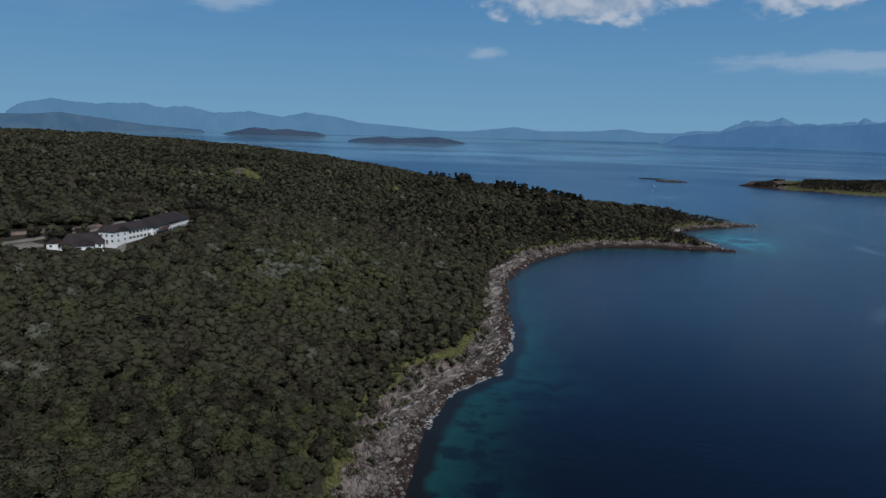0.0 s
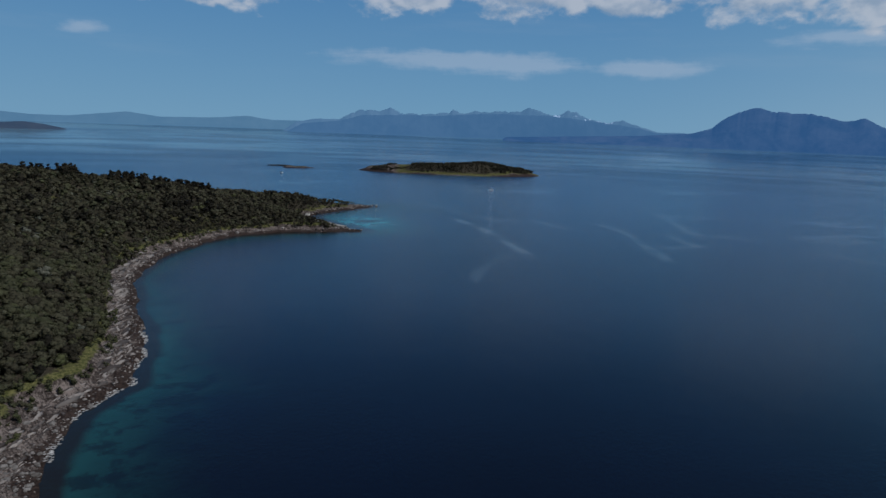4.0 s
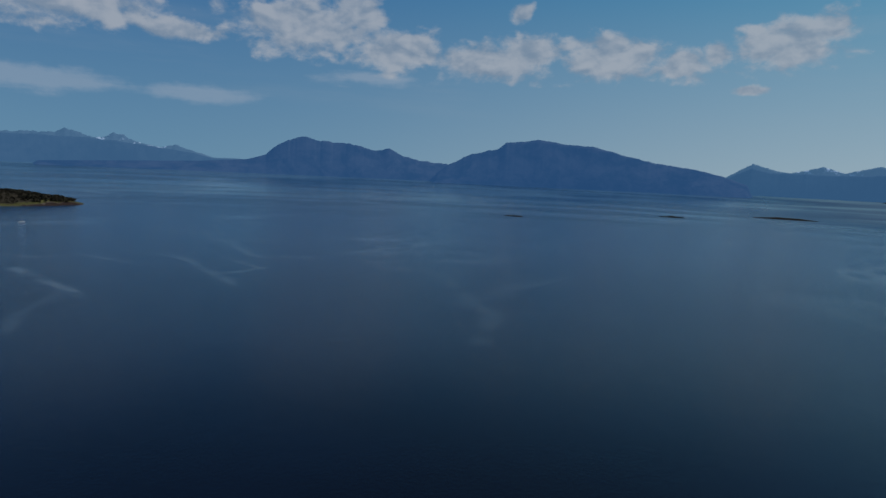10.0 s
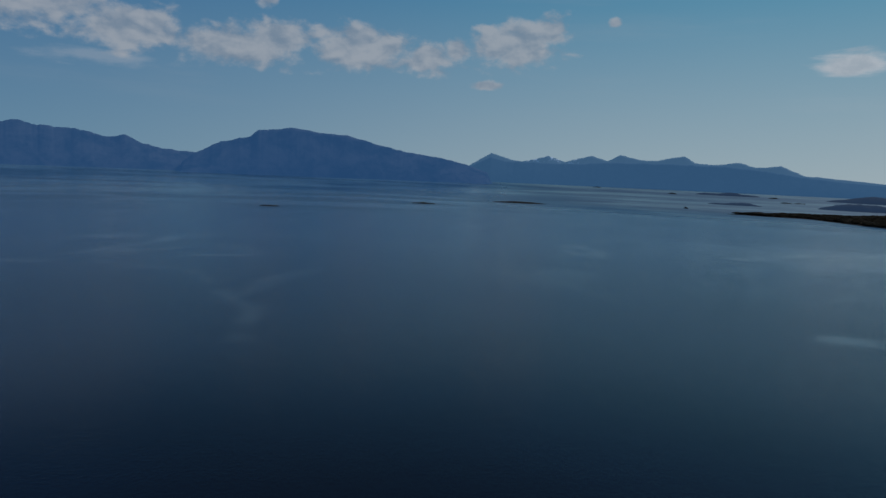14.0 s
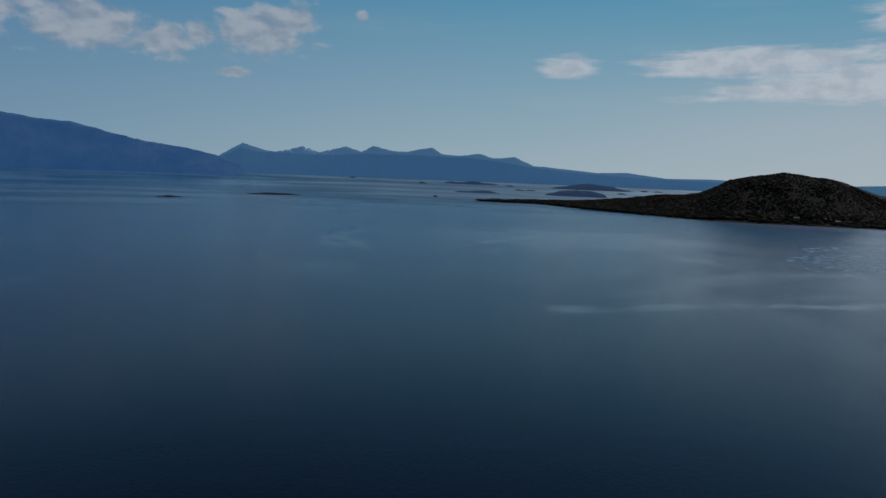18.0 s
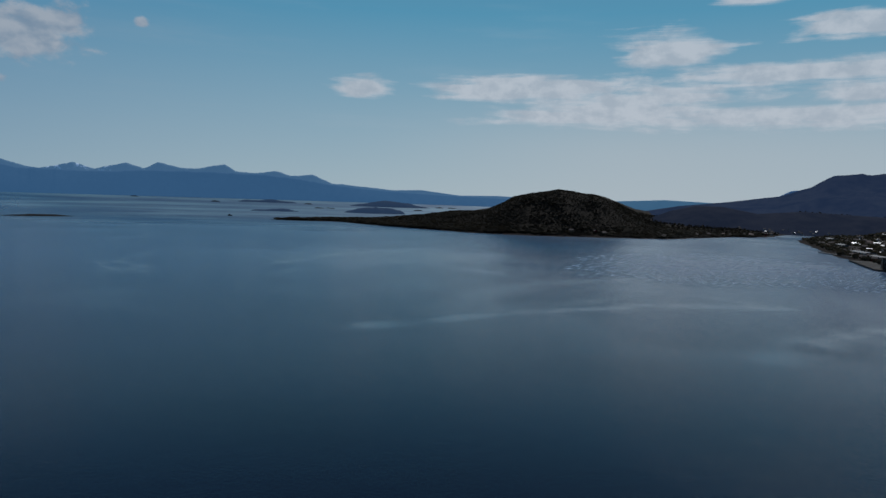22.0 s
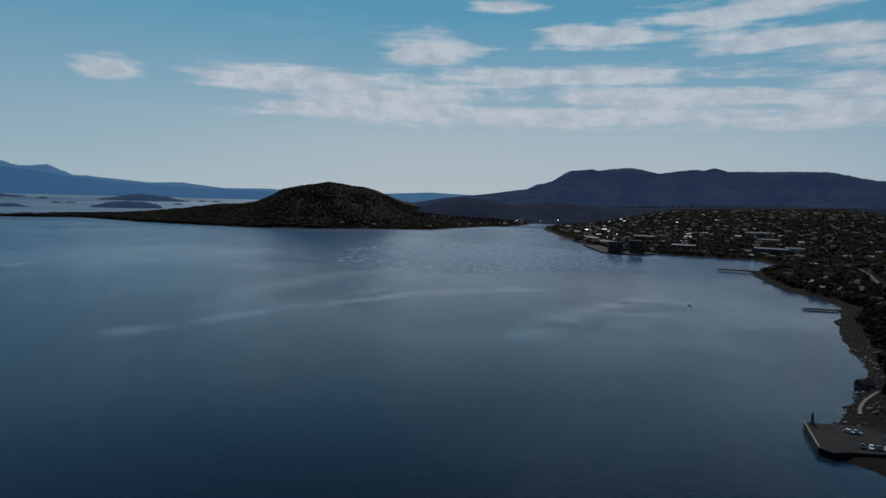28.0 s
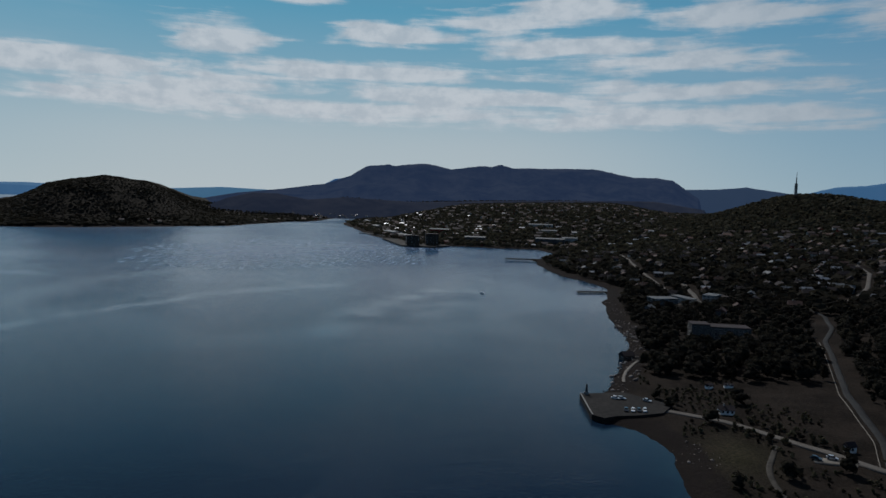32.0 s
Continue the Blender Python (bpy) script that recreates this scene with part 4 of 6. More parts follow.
def forest_north():
    rng = np.random.default_rng(5)
    p = jittered(-1000, 330, 20, 1500, 5.0, rng)
    b, d = bearing_of(p), np.hypot(*p.T)
    p = p[(b > -40) & (b < 24) & (d > 120)]
    s = inland(*p.T)
    clear = cloudy(p[:, 0], p[:, 1], 55, 3, 80)
    edge = 15 + 5 * cloudy(p[:, 0], p[:, 1], 30, 2, 81) + 4 * ease(p[:, 1], 120, 200) * (1 - ease(p[:, 1], 280, 330))
    u, v = p[:, 0] - LODGE_XY[0], p[:, 1] - LODGE_XY[1]
    near_house = (np.abs(u * 0.18 + v * 0.98 - 2) < 40) & (np.abs(u * 0.98 - v * 0.18 - 1) < 13)
    drive = np.zeros(len(p), bool)
    for x, y, r in ((-215, 292, 12), (-205, 297, 12), (-212, 325, 8), (-202, 337, 7), (-220, 314, 8), (-170, 399, 6), (-162, 412, 6), (-232, 283, 7), (-250, 271, 7), (-190, 350, 8), (-178, 395, 9), (-163, 318, 7), (-160, 420, 7), (-171, 316, 7), (-168, 308, 7), (-190, 296, 10), (-180, 297, 9), (-166, 322, 6), (-161, 336, 6), (-159, 350, 6), (-158, 365, 6), (-159, 380, 6), (-184, 286, 6), (-207, 331, 9), (-200, 341, 8), (-214, 322, 9), (-198, 282, 8), (-203, 286, 14), (-222, 283, 10), (-166, 310, 6), (-225, 270, 10), (-213, 272, 9), (-240, 264, 10), (-236, 285, 9), (-172, 300, 8), (-163, 326, 7)):
        drive |= np.hypot(p[:, 0] - x, p[:, 1] - y) < r
    for x, y, r in CLEARINGS:
        drive |= np.hypot((p[:, 0] - x) / 1.6, p[:, 1] - y) < r
    tip = (p[:, 0] > 120) & (p[:, 1] > 560)
    good = (s > edge - np.where(tip, 4, 0)) & ~((p[:, 0] > 285) & (s < 14)) & (clear < 0.85) & ~near_house & ~drive
    p, s = p[good], s[good]
    d = np.hypot(*p.T)
    keep = rng.uniform(size=len(p)) < np.where(d < 330, 1.0, np.where(d < 480, 0.85, np.where((p[:, 0] > 110) & (p[:, 1] > 560), 0.85, np.where(d < 800, 0.72, 0.46))))
    p, s, d = p[keep], s[keep], d[keep]
    z = ground(p[:, 0], p[:, 1], s)
    tall = rng.uniform(6.0, 9.5, len(p)) * np.where(d < 480, 1, np.where(d < 800, 0.98, 1.12)) * (0.65 + 0.35 * ease(s, 15, 60)) * (1 - 0.3 * ease(p[:, 0], 140, 260))
    patch = cloudy(p[:, 0], p[:, 1], 45, 3, 90)
    tint = np.clip(0.37 - 0.02 * ease(d, 420, 700) + 0.26 * patch + rng.normal(0, 0.13, len(p)) + (rng.uniform(size=len(p)) < 0.02) * 0.6, 0, 1)
    pale = np.exp(-(((p[:, 0] + 82) / 42) ** 2 + ((p[:, 1] - 335) / 55) ** 2))
    tint = np.clip(tint + pale * rng.uniform(0.1, 0.65, len(p)), 0, 0.97)
    willow = np.exp(-(((p[:, 0] + 235) / 55) ** 2 + ((p[:, 1] - 560) / 45) ** 2))
    tint = tint - 0.12 * ease(p[:, 0], 20, 110) * ease(p[:, 1], 500, 600)
    tint = np.clip(tint + willow * rng.uniform(0.0, 0.75, len(p)), 0, 0.97)
    spiky = (cloudy(p[:, 0], p[:, 1], 60, 2, 95) > 0.45) & (p[:, 1] > 600)
    spots = np.stack([p[:, 0], p[:, 1], z - 0.3], -1)
    return spots, tall, tint, spiky, d


SPOTS, TALL, TINT, SPIKY, FAR_OFF = forest_north()
ORDER = np.argsort(FAR_OFF)
NEAREST = ORDER[:280]
rest = np.setdiff1d(ORDER, NEAREST)
mid = rest[FAR_OFF[rest] < 480]
far = rest[FAR_OFF[rest] >= 480]
forest = stand("forest", "dense birch wood in brown and olive spring leaf", SPOTS[mid], TALL[mid], TINT[mid], 96, 0.07, None, 2, None, "woods on the headland")
stand("forest", "distant birch and spruce wood on the headland", SPOTS[far], TALL[far], TINT[far], 11, 0.19, SPIKY[far], 3, None, "woods on the headland", 1.12)


def crest_spruces():
    """Dark spruce clumps that stand over the skyline of the headland."""
    rng = np.random.default_rng(17)
    for bearing, reach, half, count in ((3.6, 752, 17, 30), (7.5, 795, 21, 34), (9.2, 785, 8, 7), (-0.5, 755, 9, 9), (-2.6, 757, 12, 9), (5.6, 760, 5, 4)):
        b = radians(bearing)
        u, w = rng.uniform(-half, half, count), rng.uniform(-12, 12, count)
        x, y = reach * math.sin(b) + u * math.cos(b) + w * math.sin(b), reach * math.cos(b) - u * math.sin(b) + w * math.cos(b)
        land = inland(x, y) > 8
        x, y = x[land], y[land]
        if len(x):
            stand("forest", "clump of dark spruces on the headland's crest", np.stack([x, y, ground(x, y) - 0.3], -1), rng.uniform(14, 18.5, len(x)),
                  np.clip(rng.normal(0.1, 0.04, len(x)), 0, 0.3), 40, 0.09, np.ones(len(x), bool), int(reach), None, "woods on the headland")


crest_spruces()


def near_trees():
    rng = np.random.default_rng(8)
    models = []
    for _ in range(7):
        tree = new("birch_tree")
        v, f = trunk_shape(0.62, 0.018, 6, 5, rng)
        t = soup("trunk", v, f, BARK)
        t.parent = tree
        v, f = crown_shape(760, 0.42, rng, False, 0.038)
        c = soup("crown", v * [1.12, 1.12, 1], f, LEAF_NEAR, None, True)
        c.parent = tree
        models.append(tagged(tree, "birch tree with brown-olive spring crown on the shore slope", "tree", "birches on the slope"))
    used = set()
    for i in NEAREST:
        k = int(rng.integers(7))
        m = Matrix.LocRotScale(Vector(SPOTS[i]), Euler((0, 0, rng.uniform(0, 6.28))), None)
        h = float(TALL[i])
        if k in used:
            ob = copy_thing(models[k], m)
        else:
            ob = models[k]
            used.add(k)
            ob.matrix_basis = m
        ob.scale = (h * rng.uniform(0.9, 1.2), h * rng.uniform(0.9, 1.2), h)


near_trees()


def forest_islands():
    rng = np.random.default_rng(12)
    pts = []
    for _ in range(5200):
        f, g = rng.uniform(-1, 1), rng.uniform(-1, 1)
        open_ground = cloudy(np.array(f * 4.0), np.array(g * 2.5), 1.0, 3, 19) + 0.9 * (f < -0.42) + 0.5 * (g < -0.62) - 0.1
        if f * f + g * g < 0.86 and open_ground < 0.7:
            pts.append(wooded(f, g))
    pts = np.array(pts, float)
    grown = rng.uniform(2.5, 6.5, len(pts)) * (0.75 + 0.5 * cloudy(pts[:, 0], pts[:, 1], 60, 3, 20))
    stand("forest", "low dark wood with rocky gaps covering the island", pts - (0, 0, 0.3), grown, np.clip(rng.normal(0.2, 0.09, len(pts)), 0, 0.6), 7, 0.34, None, 13)
    p = jittered(900, 2300, -2400, -700, 7.5, rng)
    b = bearing_of(p) % 360
    s = inland(*p.T)
    p = p[(b > 107) & (b < 149) & (s > 12) & (np.hypot(*p.T) < 2500)]
    z = ground(p[:, 0], p[:, 1])
    pts = np.stack([p[:, 0], p[:, 1], z - 0.5], -1)
    stand("forest", "dark wood covering the hill and the low spit of the point", pts, rng.uniform(2.6, 3.6, len(pts)) * (1 + 0.5 * cloudy(pts[:, 0], pts[:, 1], 70, 3, 15)) * (1 + 0.8 * (1 - ease(pts[:, 2], 12, 30))), np.clip(rng.normal(0.12, 0.012, len(pts)) + 0.05 * cloudy(pts[:, 0], pts[:, 1], 150, 3, 16), 0, 0.3), 2, 0.4, rng.uniform(size=len(pts)) < 0.04, 14, fat=2.8)


forest_islands()


def knoll(x, y, half, depth, tall, seed):
    """A bare grassy rock hump that stands clear of the tree tops round it."""
    n, k = 40, 9
    u, w = np.meshgrid(np.linspace(0, 2 * np.pi, n, endpoint=False), np.linspace(0.02, 1, k), indexing="xy")
    wob = 1 + 0.25 * cloudy(np.cos(u) * 9 + 30, np.sin(u) * 9 + 30, 5, 3, seed)
    px, py = x + half * w * wob * np.cos(u), y + depth * w * wob * np.sin(u)
    z = ground(px, py) - 0.6 + tall * (1 - w ** 2.2) + 0.8 * cloudy(px, py, 5, 3, seed) * (1 - w)
    i, j = np.meshgrid(np.arange(k - 1), np.arange(n), indexing="ij")
    q = np.stack([i * n + j, i * n + (j + 1) % n, (i + 1) * n + (j + 1) % n, (i + 1) * n + j], -1).reshape(-1, 4)[:, ::-1]
    ob = soup("knoll", np.stack([px, py, z], -1).reshape(-1, 3), q, LAND,
              {"inland": (40 + 0 * w).ravel(), "stony": (0.30 + 0.35 * cloudy(px, py, 9, 3, seed + 2)).ravel(), "lawn": (1 + 0 * w).ravel()}, True)
    tagged(ob, "bare grassy rock knoll among the birches", "knoll", "knolls in the wood", "structure")


knoll(-212, 616, 21, 8, 8.5, 201)
knoll(-72, 647, 7, 4, 7.5, 205)
knoll(-150, 700, 6, 4, 8.0, 209)


# ---- buildings ----


def g(x, y):
    return float(np.maximum(ground(np.array([x]), np.array([y])), 0.0)[0])


def pane_mesh(w, h, mat):
    """A window: a frame standing proud of the wall, with dark glass in it; it looks along -y."""
    bm = bmesh.new()
    for a in (-w / 2, w / 2 - 0.07):
        box(bm, a, a + 0.07, -0.05, 0.04, 0, h)
    for a in (0, h - 0.07):
        box(bm, -w / 2, w / 2, -0.05, 0.04, a, a + 0.07)
    box(bm, -0.03, 0.03, -0.045, 0.04, 0, h)
    frame_mesh = bpy.data.meshes.new("window")
    bm.to_mesh(frame_mesh)
    bm.free()
    frame_mesh.materials.append(mat)
    bm = bmesh.new()
    box(bm, -w / 2 + 0.06, w / 2 - 0.06, -0.02, 0.03, 0.06, h - 0.06)
    glass = bpy.data.meshes.new("pane")
    bm.to_mesh(glass)
    bm.free()
    glass.materials.append(GLASS)
    # small houses carry frame and glass in one piece
    bm = bmesh.new()
    box(bm, -w / 2, w / 2, -0.05, 0.04, 0, h)
    bm.faces.ensure_lookup_table()
    face = min(bm.faces, key=lambda f: f.calc_center_median().y)
    bmesh.ops.inset_individual(bm, faces=[face], thickness=0.09, depth=-0.03)
    face.material_index = 1
    both = bpy.data.meshes.new("window")
    bm.to_mesh(both)
    bm.free()
    both.materials.append(mat)
    both.materials.append(GLASS)
    return frame_mesh, glass, both


PANES = {(w, h): pane_mesh(w, h, WHITE) for w, h in ((1.3, 1.3), (1.1, 1.2), (2.4, 1.5), (1.8, 1.4))}


def add_window(parent, size, m, glazed=True):
    f, p, both = PANES[size]
    ob = new("window", f if glazed else both)
    ob.parent = parent
    ob.matrix_basis = m
    if glazed:
        q = new("pane", p)
        q.parent = ob


def side(length, depth, face):
    """The pose of a wall's middle at the foot: face 0 front (-y), 1 right, 2 back, 3 left."""
    return (pose(0, -depth / 2, 0), pose(length / 2, 0, 0, 0, 0, 90), pose(0, depth / 2, 0, 0, 0, 180), pose(-length / 2, 0, 0, 0, 0, -90))[face]


def house(name, label, category, length, depth, wall, rise, skin, roof_skin, rows=1, per_side=(3, 1, 3, 1), window=(1.3, 1.3),
          eave=0.5, hip=0.0, chimney=True, door=True, flat=False, group="", deep=1.5, storey=2.7):
    """A gabled, hipped or flat-roofed house round its own origin, ridge along x."""
    home = new(name)
    bm = bmesh.new()
    if flat or hip:
        box(bm, -length / 2, length / 2, -depth / 2, depth / 2, -deep, wall)
    else:
        prism(bm, [(-depth / 2, -deep), (depth / 2, -deep), (depth / 2, wall), (0, wall + rise - 0.05), (-depth / 2, wall)], -length / 2, length / 2)
    part("wall", bm, skin, home)
    bm = bmesh.new()
    l, d = length / 2 + eave, depth / 2 + eave
    if flat:
        box(bm, -l, l, -d, d, wall + 0.004, wall + 0.35)
        box(bm, -l * 0.96, l * 0.96, -d * 0.93, d * 0.93, wall + 0.354, wall + 0.45)
    else:
        drop = rise * eave / (depth / 2)
        low, high = wall - drop, wall + rise
        ring = [bm.verts.new(p) for p in ((-l, -d, low), (l, -d, low), (l, d, low), (-l, d, low))]
        top = [bm.verts.new((-l + hip, 0, high)), bm.verts.new((l - hip, 0, high))]
        ring2 = [bm.verts.new((v.co.x, v.co.y, v.co.z + 0.22)) for v in ring]
        top2 = [bm.verts.new((v.co.x, v.co.y, v.co.z + 0.24)) for v in top]
        bm.faces.new((ring2[0], ring2[1], top2[1], top2[0]))
        bm.faces.new((ring2[2], ring2[3], top2[0], top2[1]))
        bm.faces.new((ring2[1], ring2[2], top2[1]))
        bm.faces.new((ring2[3], ring2[0], top2[0]))
        bm.faces.new((ring[1], ring[0], top[0], top[1]))
        bm.faces.new((ring[3], ring[2], top[1], top[0]))
        if hip:
            bm.faces.new((ring[2], ring[1], top[1]))
            bm.faces.new((ring[0], ring[3], top[0]))
        for i in range(4):
            j = (i + 1) % 4
            bm.faces.new((ring[i], ring[j], ring2[j], ring2[i]))
    roof = part("roof", bm, roof_skin, home)
    if chimney:
        bm = bmesh.new()
        cx = length * 0.18
        box(bm, cx - 0.35, cx + 0.35, -0.3, 0.3, wall + rise * 0.55, wall + rise + 0.9)
        box(bm, cx - 0.42, cx + 0.42, -0.37, 0.37, wall + rise + 0.9, wall + rise + 1.02)
        part("chimney", bm, CONCRETE, roof)
    for face in range(4):
        n = per_side[face]
        wide = length if face in (0, 2) else depth
        for r in range(rows):
            for i in range(n):
                at = (i + 0.5) / n * wide - wide / 2
                if door and face == 0 and r == 0 and i == n // 2:
                    bm = bmesh.new()
                    box(bm, -0.5, 0.5, -0.06, 0.03, -0.15, 2.0)
                    d_ = part("door", bm, WOOD, home)
                    d_.matrix_basis = side(length, depth, face) @ pose(at, 0, 0.2)
                    continue
                add_window(home, window, side(length, depth, face) @ pose(at, 0, 0.9 + r * storey), name.startswith("lodge") or (rows > 1 and length > 14))
    return tagged(home, label, category, group)


def put(ob, x, y, turn=0.0, z=None):
    ob.matrix_basis = pose(x, y, g(x, y) if z is None else z, 0, 0, turn)
    return ob


# the lodge on the slope above the bay
LZ = 41.3
put(house("lodge_wing", "long white two-storey lodge wing with dark roof and window rows", "building", 40, 13, 5.7, 3.4, WHITE, ROOF, 2, (16, 3, 16, 3), (1.8, 1.4),
          eave=0.8, hip=5.0, chimney=True, door=False, deep=5), -171.5, 361, 87, LZ)
put(house("lodge_wing", "white two-storey middle wing of the lodge with dark roof", "building", 21, 12, 5.7, 2.6, WHITE, ROOF, 2, (8, 2, 8, 1), (1.8, 1.4),
          eave=0.7, chimney=False, door=False, deep=5), -176, 332, 76, LZ)
put(house("lodge_gable", "white gabled stair block of the lodge", "building", 9, 10, 6.2, 2.4, WHITE, ROOF, 2, (3, 2, 3, 2), eave=0.5, chimney=False, door=True, deep=5),
    -176.5, 320.5, -8, LZ)
put(house("lodge_hall", "low white lodge hall with a broad dark hipped roof", "building", 18, 13, 3.2, 3.6, WHITE, ROOF, 1, (6, 3, 6, 3),
          eave=0.8, hip=4.0, chimney=False, door=True, deep=4), -186.5, 310.5, 28, LZ - 1.0)
put(house("lodge_porch", "white gabled porch of the lodge hall with dark opening", "building", 7, 8, 3.0, 1.8, WHITE, ROOF, 1, (1, 2, 1, 2), eave=0.6, chimney=False, door=True, deep=4),
    -181.5, 303.5, 118, LZ - 1.2)
put(house("lodge_annex", "small white gabled annex beside the lodge hall", "building", 9, 7, 3.0, 1.8, WHITE, ROOF, 1, (2, 2, 2, 2), eave=0.5, chimney=False, door=False, deep=3),
    -196, 304.5, 118, LZ - 0.4)


def balcony_row():
    for k in range(8):
        stand_ = new("balcony")
        bm = bmesh.new()
        box(bm, -1.4, 1.4, -1.5, 0, 0, 0.15)
        part("slab", bm, CONCRETE, stand_)
        bm = bmesh.new()
        for i in range(8):
            box(bm, -1.40 + i * 0.35, -1.10 + i * 0.35, -1.48, -1.43, 0.15, 1.05)
        part("railing", bm, RED, stand_, "red railing boards")
        bm = bmesh.new()
        box(bm, -1.4, 1.4, -1.5, -1.42, 1.05, 1.13)
        part("handrail", bm, RED, stand_)
        stand_.matrix_basis = pose(-171.5, 361, LZ, 0, 0, 87) @ pose(-15.5 + (k % 4) * 3.1, -6.5, 0.3 + (k // 4) * 2.75)
        tagged(stand_, "balcony with red railing on the white lodge wing", "balcony", "balconies of the lodge")


balcony_row()


def ribbon(name, label, line, width, mat, lift=0.25, kind="structure", category="road"):
    """A road or path laid over the ground."""
    line = np.array(line, float)
    seg = np.hypot(*np.diff(line, axis=0).T)
    total = np.concatenate([[0], np.cumsum(seg)])
    t = np.arange(0, total[-1], 3.0)
    x, y = np.interp(t, total, line[:, 0]), np.interp(t, total, line[:, 1])
    for _ in range(3):
        x[1:-1] = (x[:-2] + 2 * x[1:-1] + x[2:]) / 4
        y[1:-1] = (y[:-2] + 2 * y[1:-1] + y[2:]) / 4
    dx, dy = np.gradient(x), np.gradient(y)
    n = np.hypot(dx, dy)
    w = width * (1 + 0.08 * cloudy(t, t * 0, 15, 2, 3))
    rows = []
    for f in (-0.5, -0.17, 0.17, 0.5):
        px, py = x - dy / n * w * f, y + dx / n * w * f
        rows.append(np.stack([px, py, ground(px, py) + lift], -1))
    z = np.max([r[:, 2] for r in rows], 0)
    for _ in range(4):
        z[1:-1] = np.maximum(z[1:-1], (z[:-2] + z[2:]) / 2)
    k = len(t)
    for r in rows:
        r[:, 2] = z
    skirt = [rows[0] - [0, 0, 1.2], *rows, rows[-1] - [0, 0, 1.2]]
    v = np.concatenate(skirt)
    i, j = np.meshgrid(np.arange(5), np.arange(k - 1), indexing="ij")
    q = np.stack([i * k + j, i * k + j + 1, (i + 1) * k + j + 1, (i + 1) * k + j], -1).reshape(-1, 4)
    ob = soup(name, v, q[:, ::-1], mat)
    return tagged(ob, label, category, kind=kind)


ribbon("road", "narrow gravel drive to the lodge", [(-262, 262), (-232, 280), (-216, 295), (-210, 309), (-202, 323), (-195, 340), (-190, 372), (-178, 392), (-170, 398), (-162, 412), (-152, 436)], 4.5, GRAVEL)
ribbon("road", "gravel yard beside the lodge annex", [(-218, 282), (-207, 291), (-202, 300)], 13, GRAVEL, 0.4)
ribbon("path", "trodden earth path below the lodge", [(-175, 326), (-171, 318), (-168, 310), (-166, 303)], 4.0, GRAVEL, 0.3, category="path")
SAND = paint("shell_sand", (0.26, 0.24, 0.20), (0.42, 0.39, 0.34), 0.6, 0.9)
ribbon("beach", "small pale sand beach in the cove of the headland", [(224, 716), (215, 695), (216, 665), (222, 640), (230, 612)], 5.0, SAND, 0.5, category="beach")
ribbon("road", "light gravel shore road past the quay", [(22, -333), (8, -330), (-4, -329), (-22, -326), (-31, -322), (-50, -309), (-61, -301), (-69, -293), (-80, -283), (-110, -262), (-150, -240)], 4.4, DARK_GRAVEL)
ribbon("road", "gravel parking ground beside the shore road", [(-55, -291), (-62, -291), (-71, -290)], 6.5, GRAVEL, 0.1)
ribbon("road", "asphalt main road climbing towards the town", [(-80, -285), (-85, -315), (-84, -343), (-84, -377), (-88, -410), (-92, -442), (-96, -480), (-99, -515), (-112, -560), (-118, -620),
        (-110, -660), (-122, -738), (-132, -821), (-150, -900)], 3.2, ASPHALT)
ribbon("rock_bank", "bare pinkish rock bank beside the lodge drive", [(-226, 310), (-218, 317), (-210, 327), (-202, 338), (-199, 352)], 6.0, BANK, 0.7, category="rock bank")
ribbon("kerb", "pale kerb line beside the main road", [(-77, -287), (-81.4, -315), (-80.4, -343), (-80.4, -377), (-84.4, -410), (-88.4, -442), (-92.4, -480), (-95.4, -515)], 0.32, GRAVEL, 0.2, category="kerb")
ribbon("path", "gravel footpath through the shore grass", [(-43, -301), (-40, -287), (-37, -274), (-37, -261), (-39, -249), (-46, -225)], 2.2, EARTH, category="path")
ribbon("path", "gravel footpath along the shore", [(20, -428), (22, -418), (24.5, -400), (25, -386), (24, -374)], 1.8, GRAVEL, category="path")
ribbon("path", "gravel footpath below the apartment blocks", [(48, -700), (34, -660), (30, -620), (20, -570)], 2.5, GRAVEL, category="path")
ribbon("road", "straight town street between houses", [(150, -1400), (92, -1195), (50, -968), (24, -859), (3, -771), (-20, -720), (-28, -690)], 4.2, DARK_GRAVEL)
ribbon("road", "side street with pale asphalt", [(-5, -860), (-10, -827), (-20, -746), (-24, -690), (2, -686)], 5.0, DARK_GRAVEL)
ribbon("road", "winding hillside street", [(-240, -1060), (-223, -1007), (-218, -917), (-190, -803), (-160, -721), (-140, -690)], 4.5, DARK_GRAVEL)
ribbon("road", "harbour street along the quays", [(160, -1360), (280, -1380), (430, -1350), (520, -1330), (620, -1460), (740, -1620), (900, -1860)], 8.0, ASPHALT)
ribbon("road", "upper town street", [(-60, -1100), (60, -1420), (240, -1560), (420, -1600), (640, -1800)], 7.0, ASPHALT)


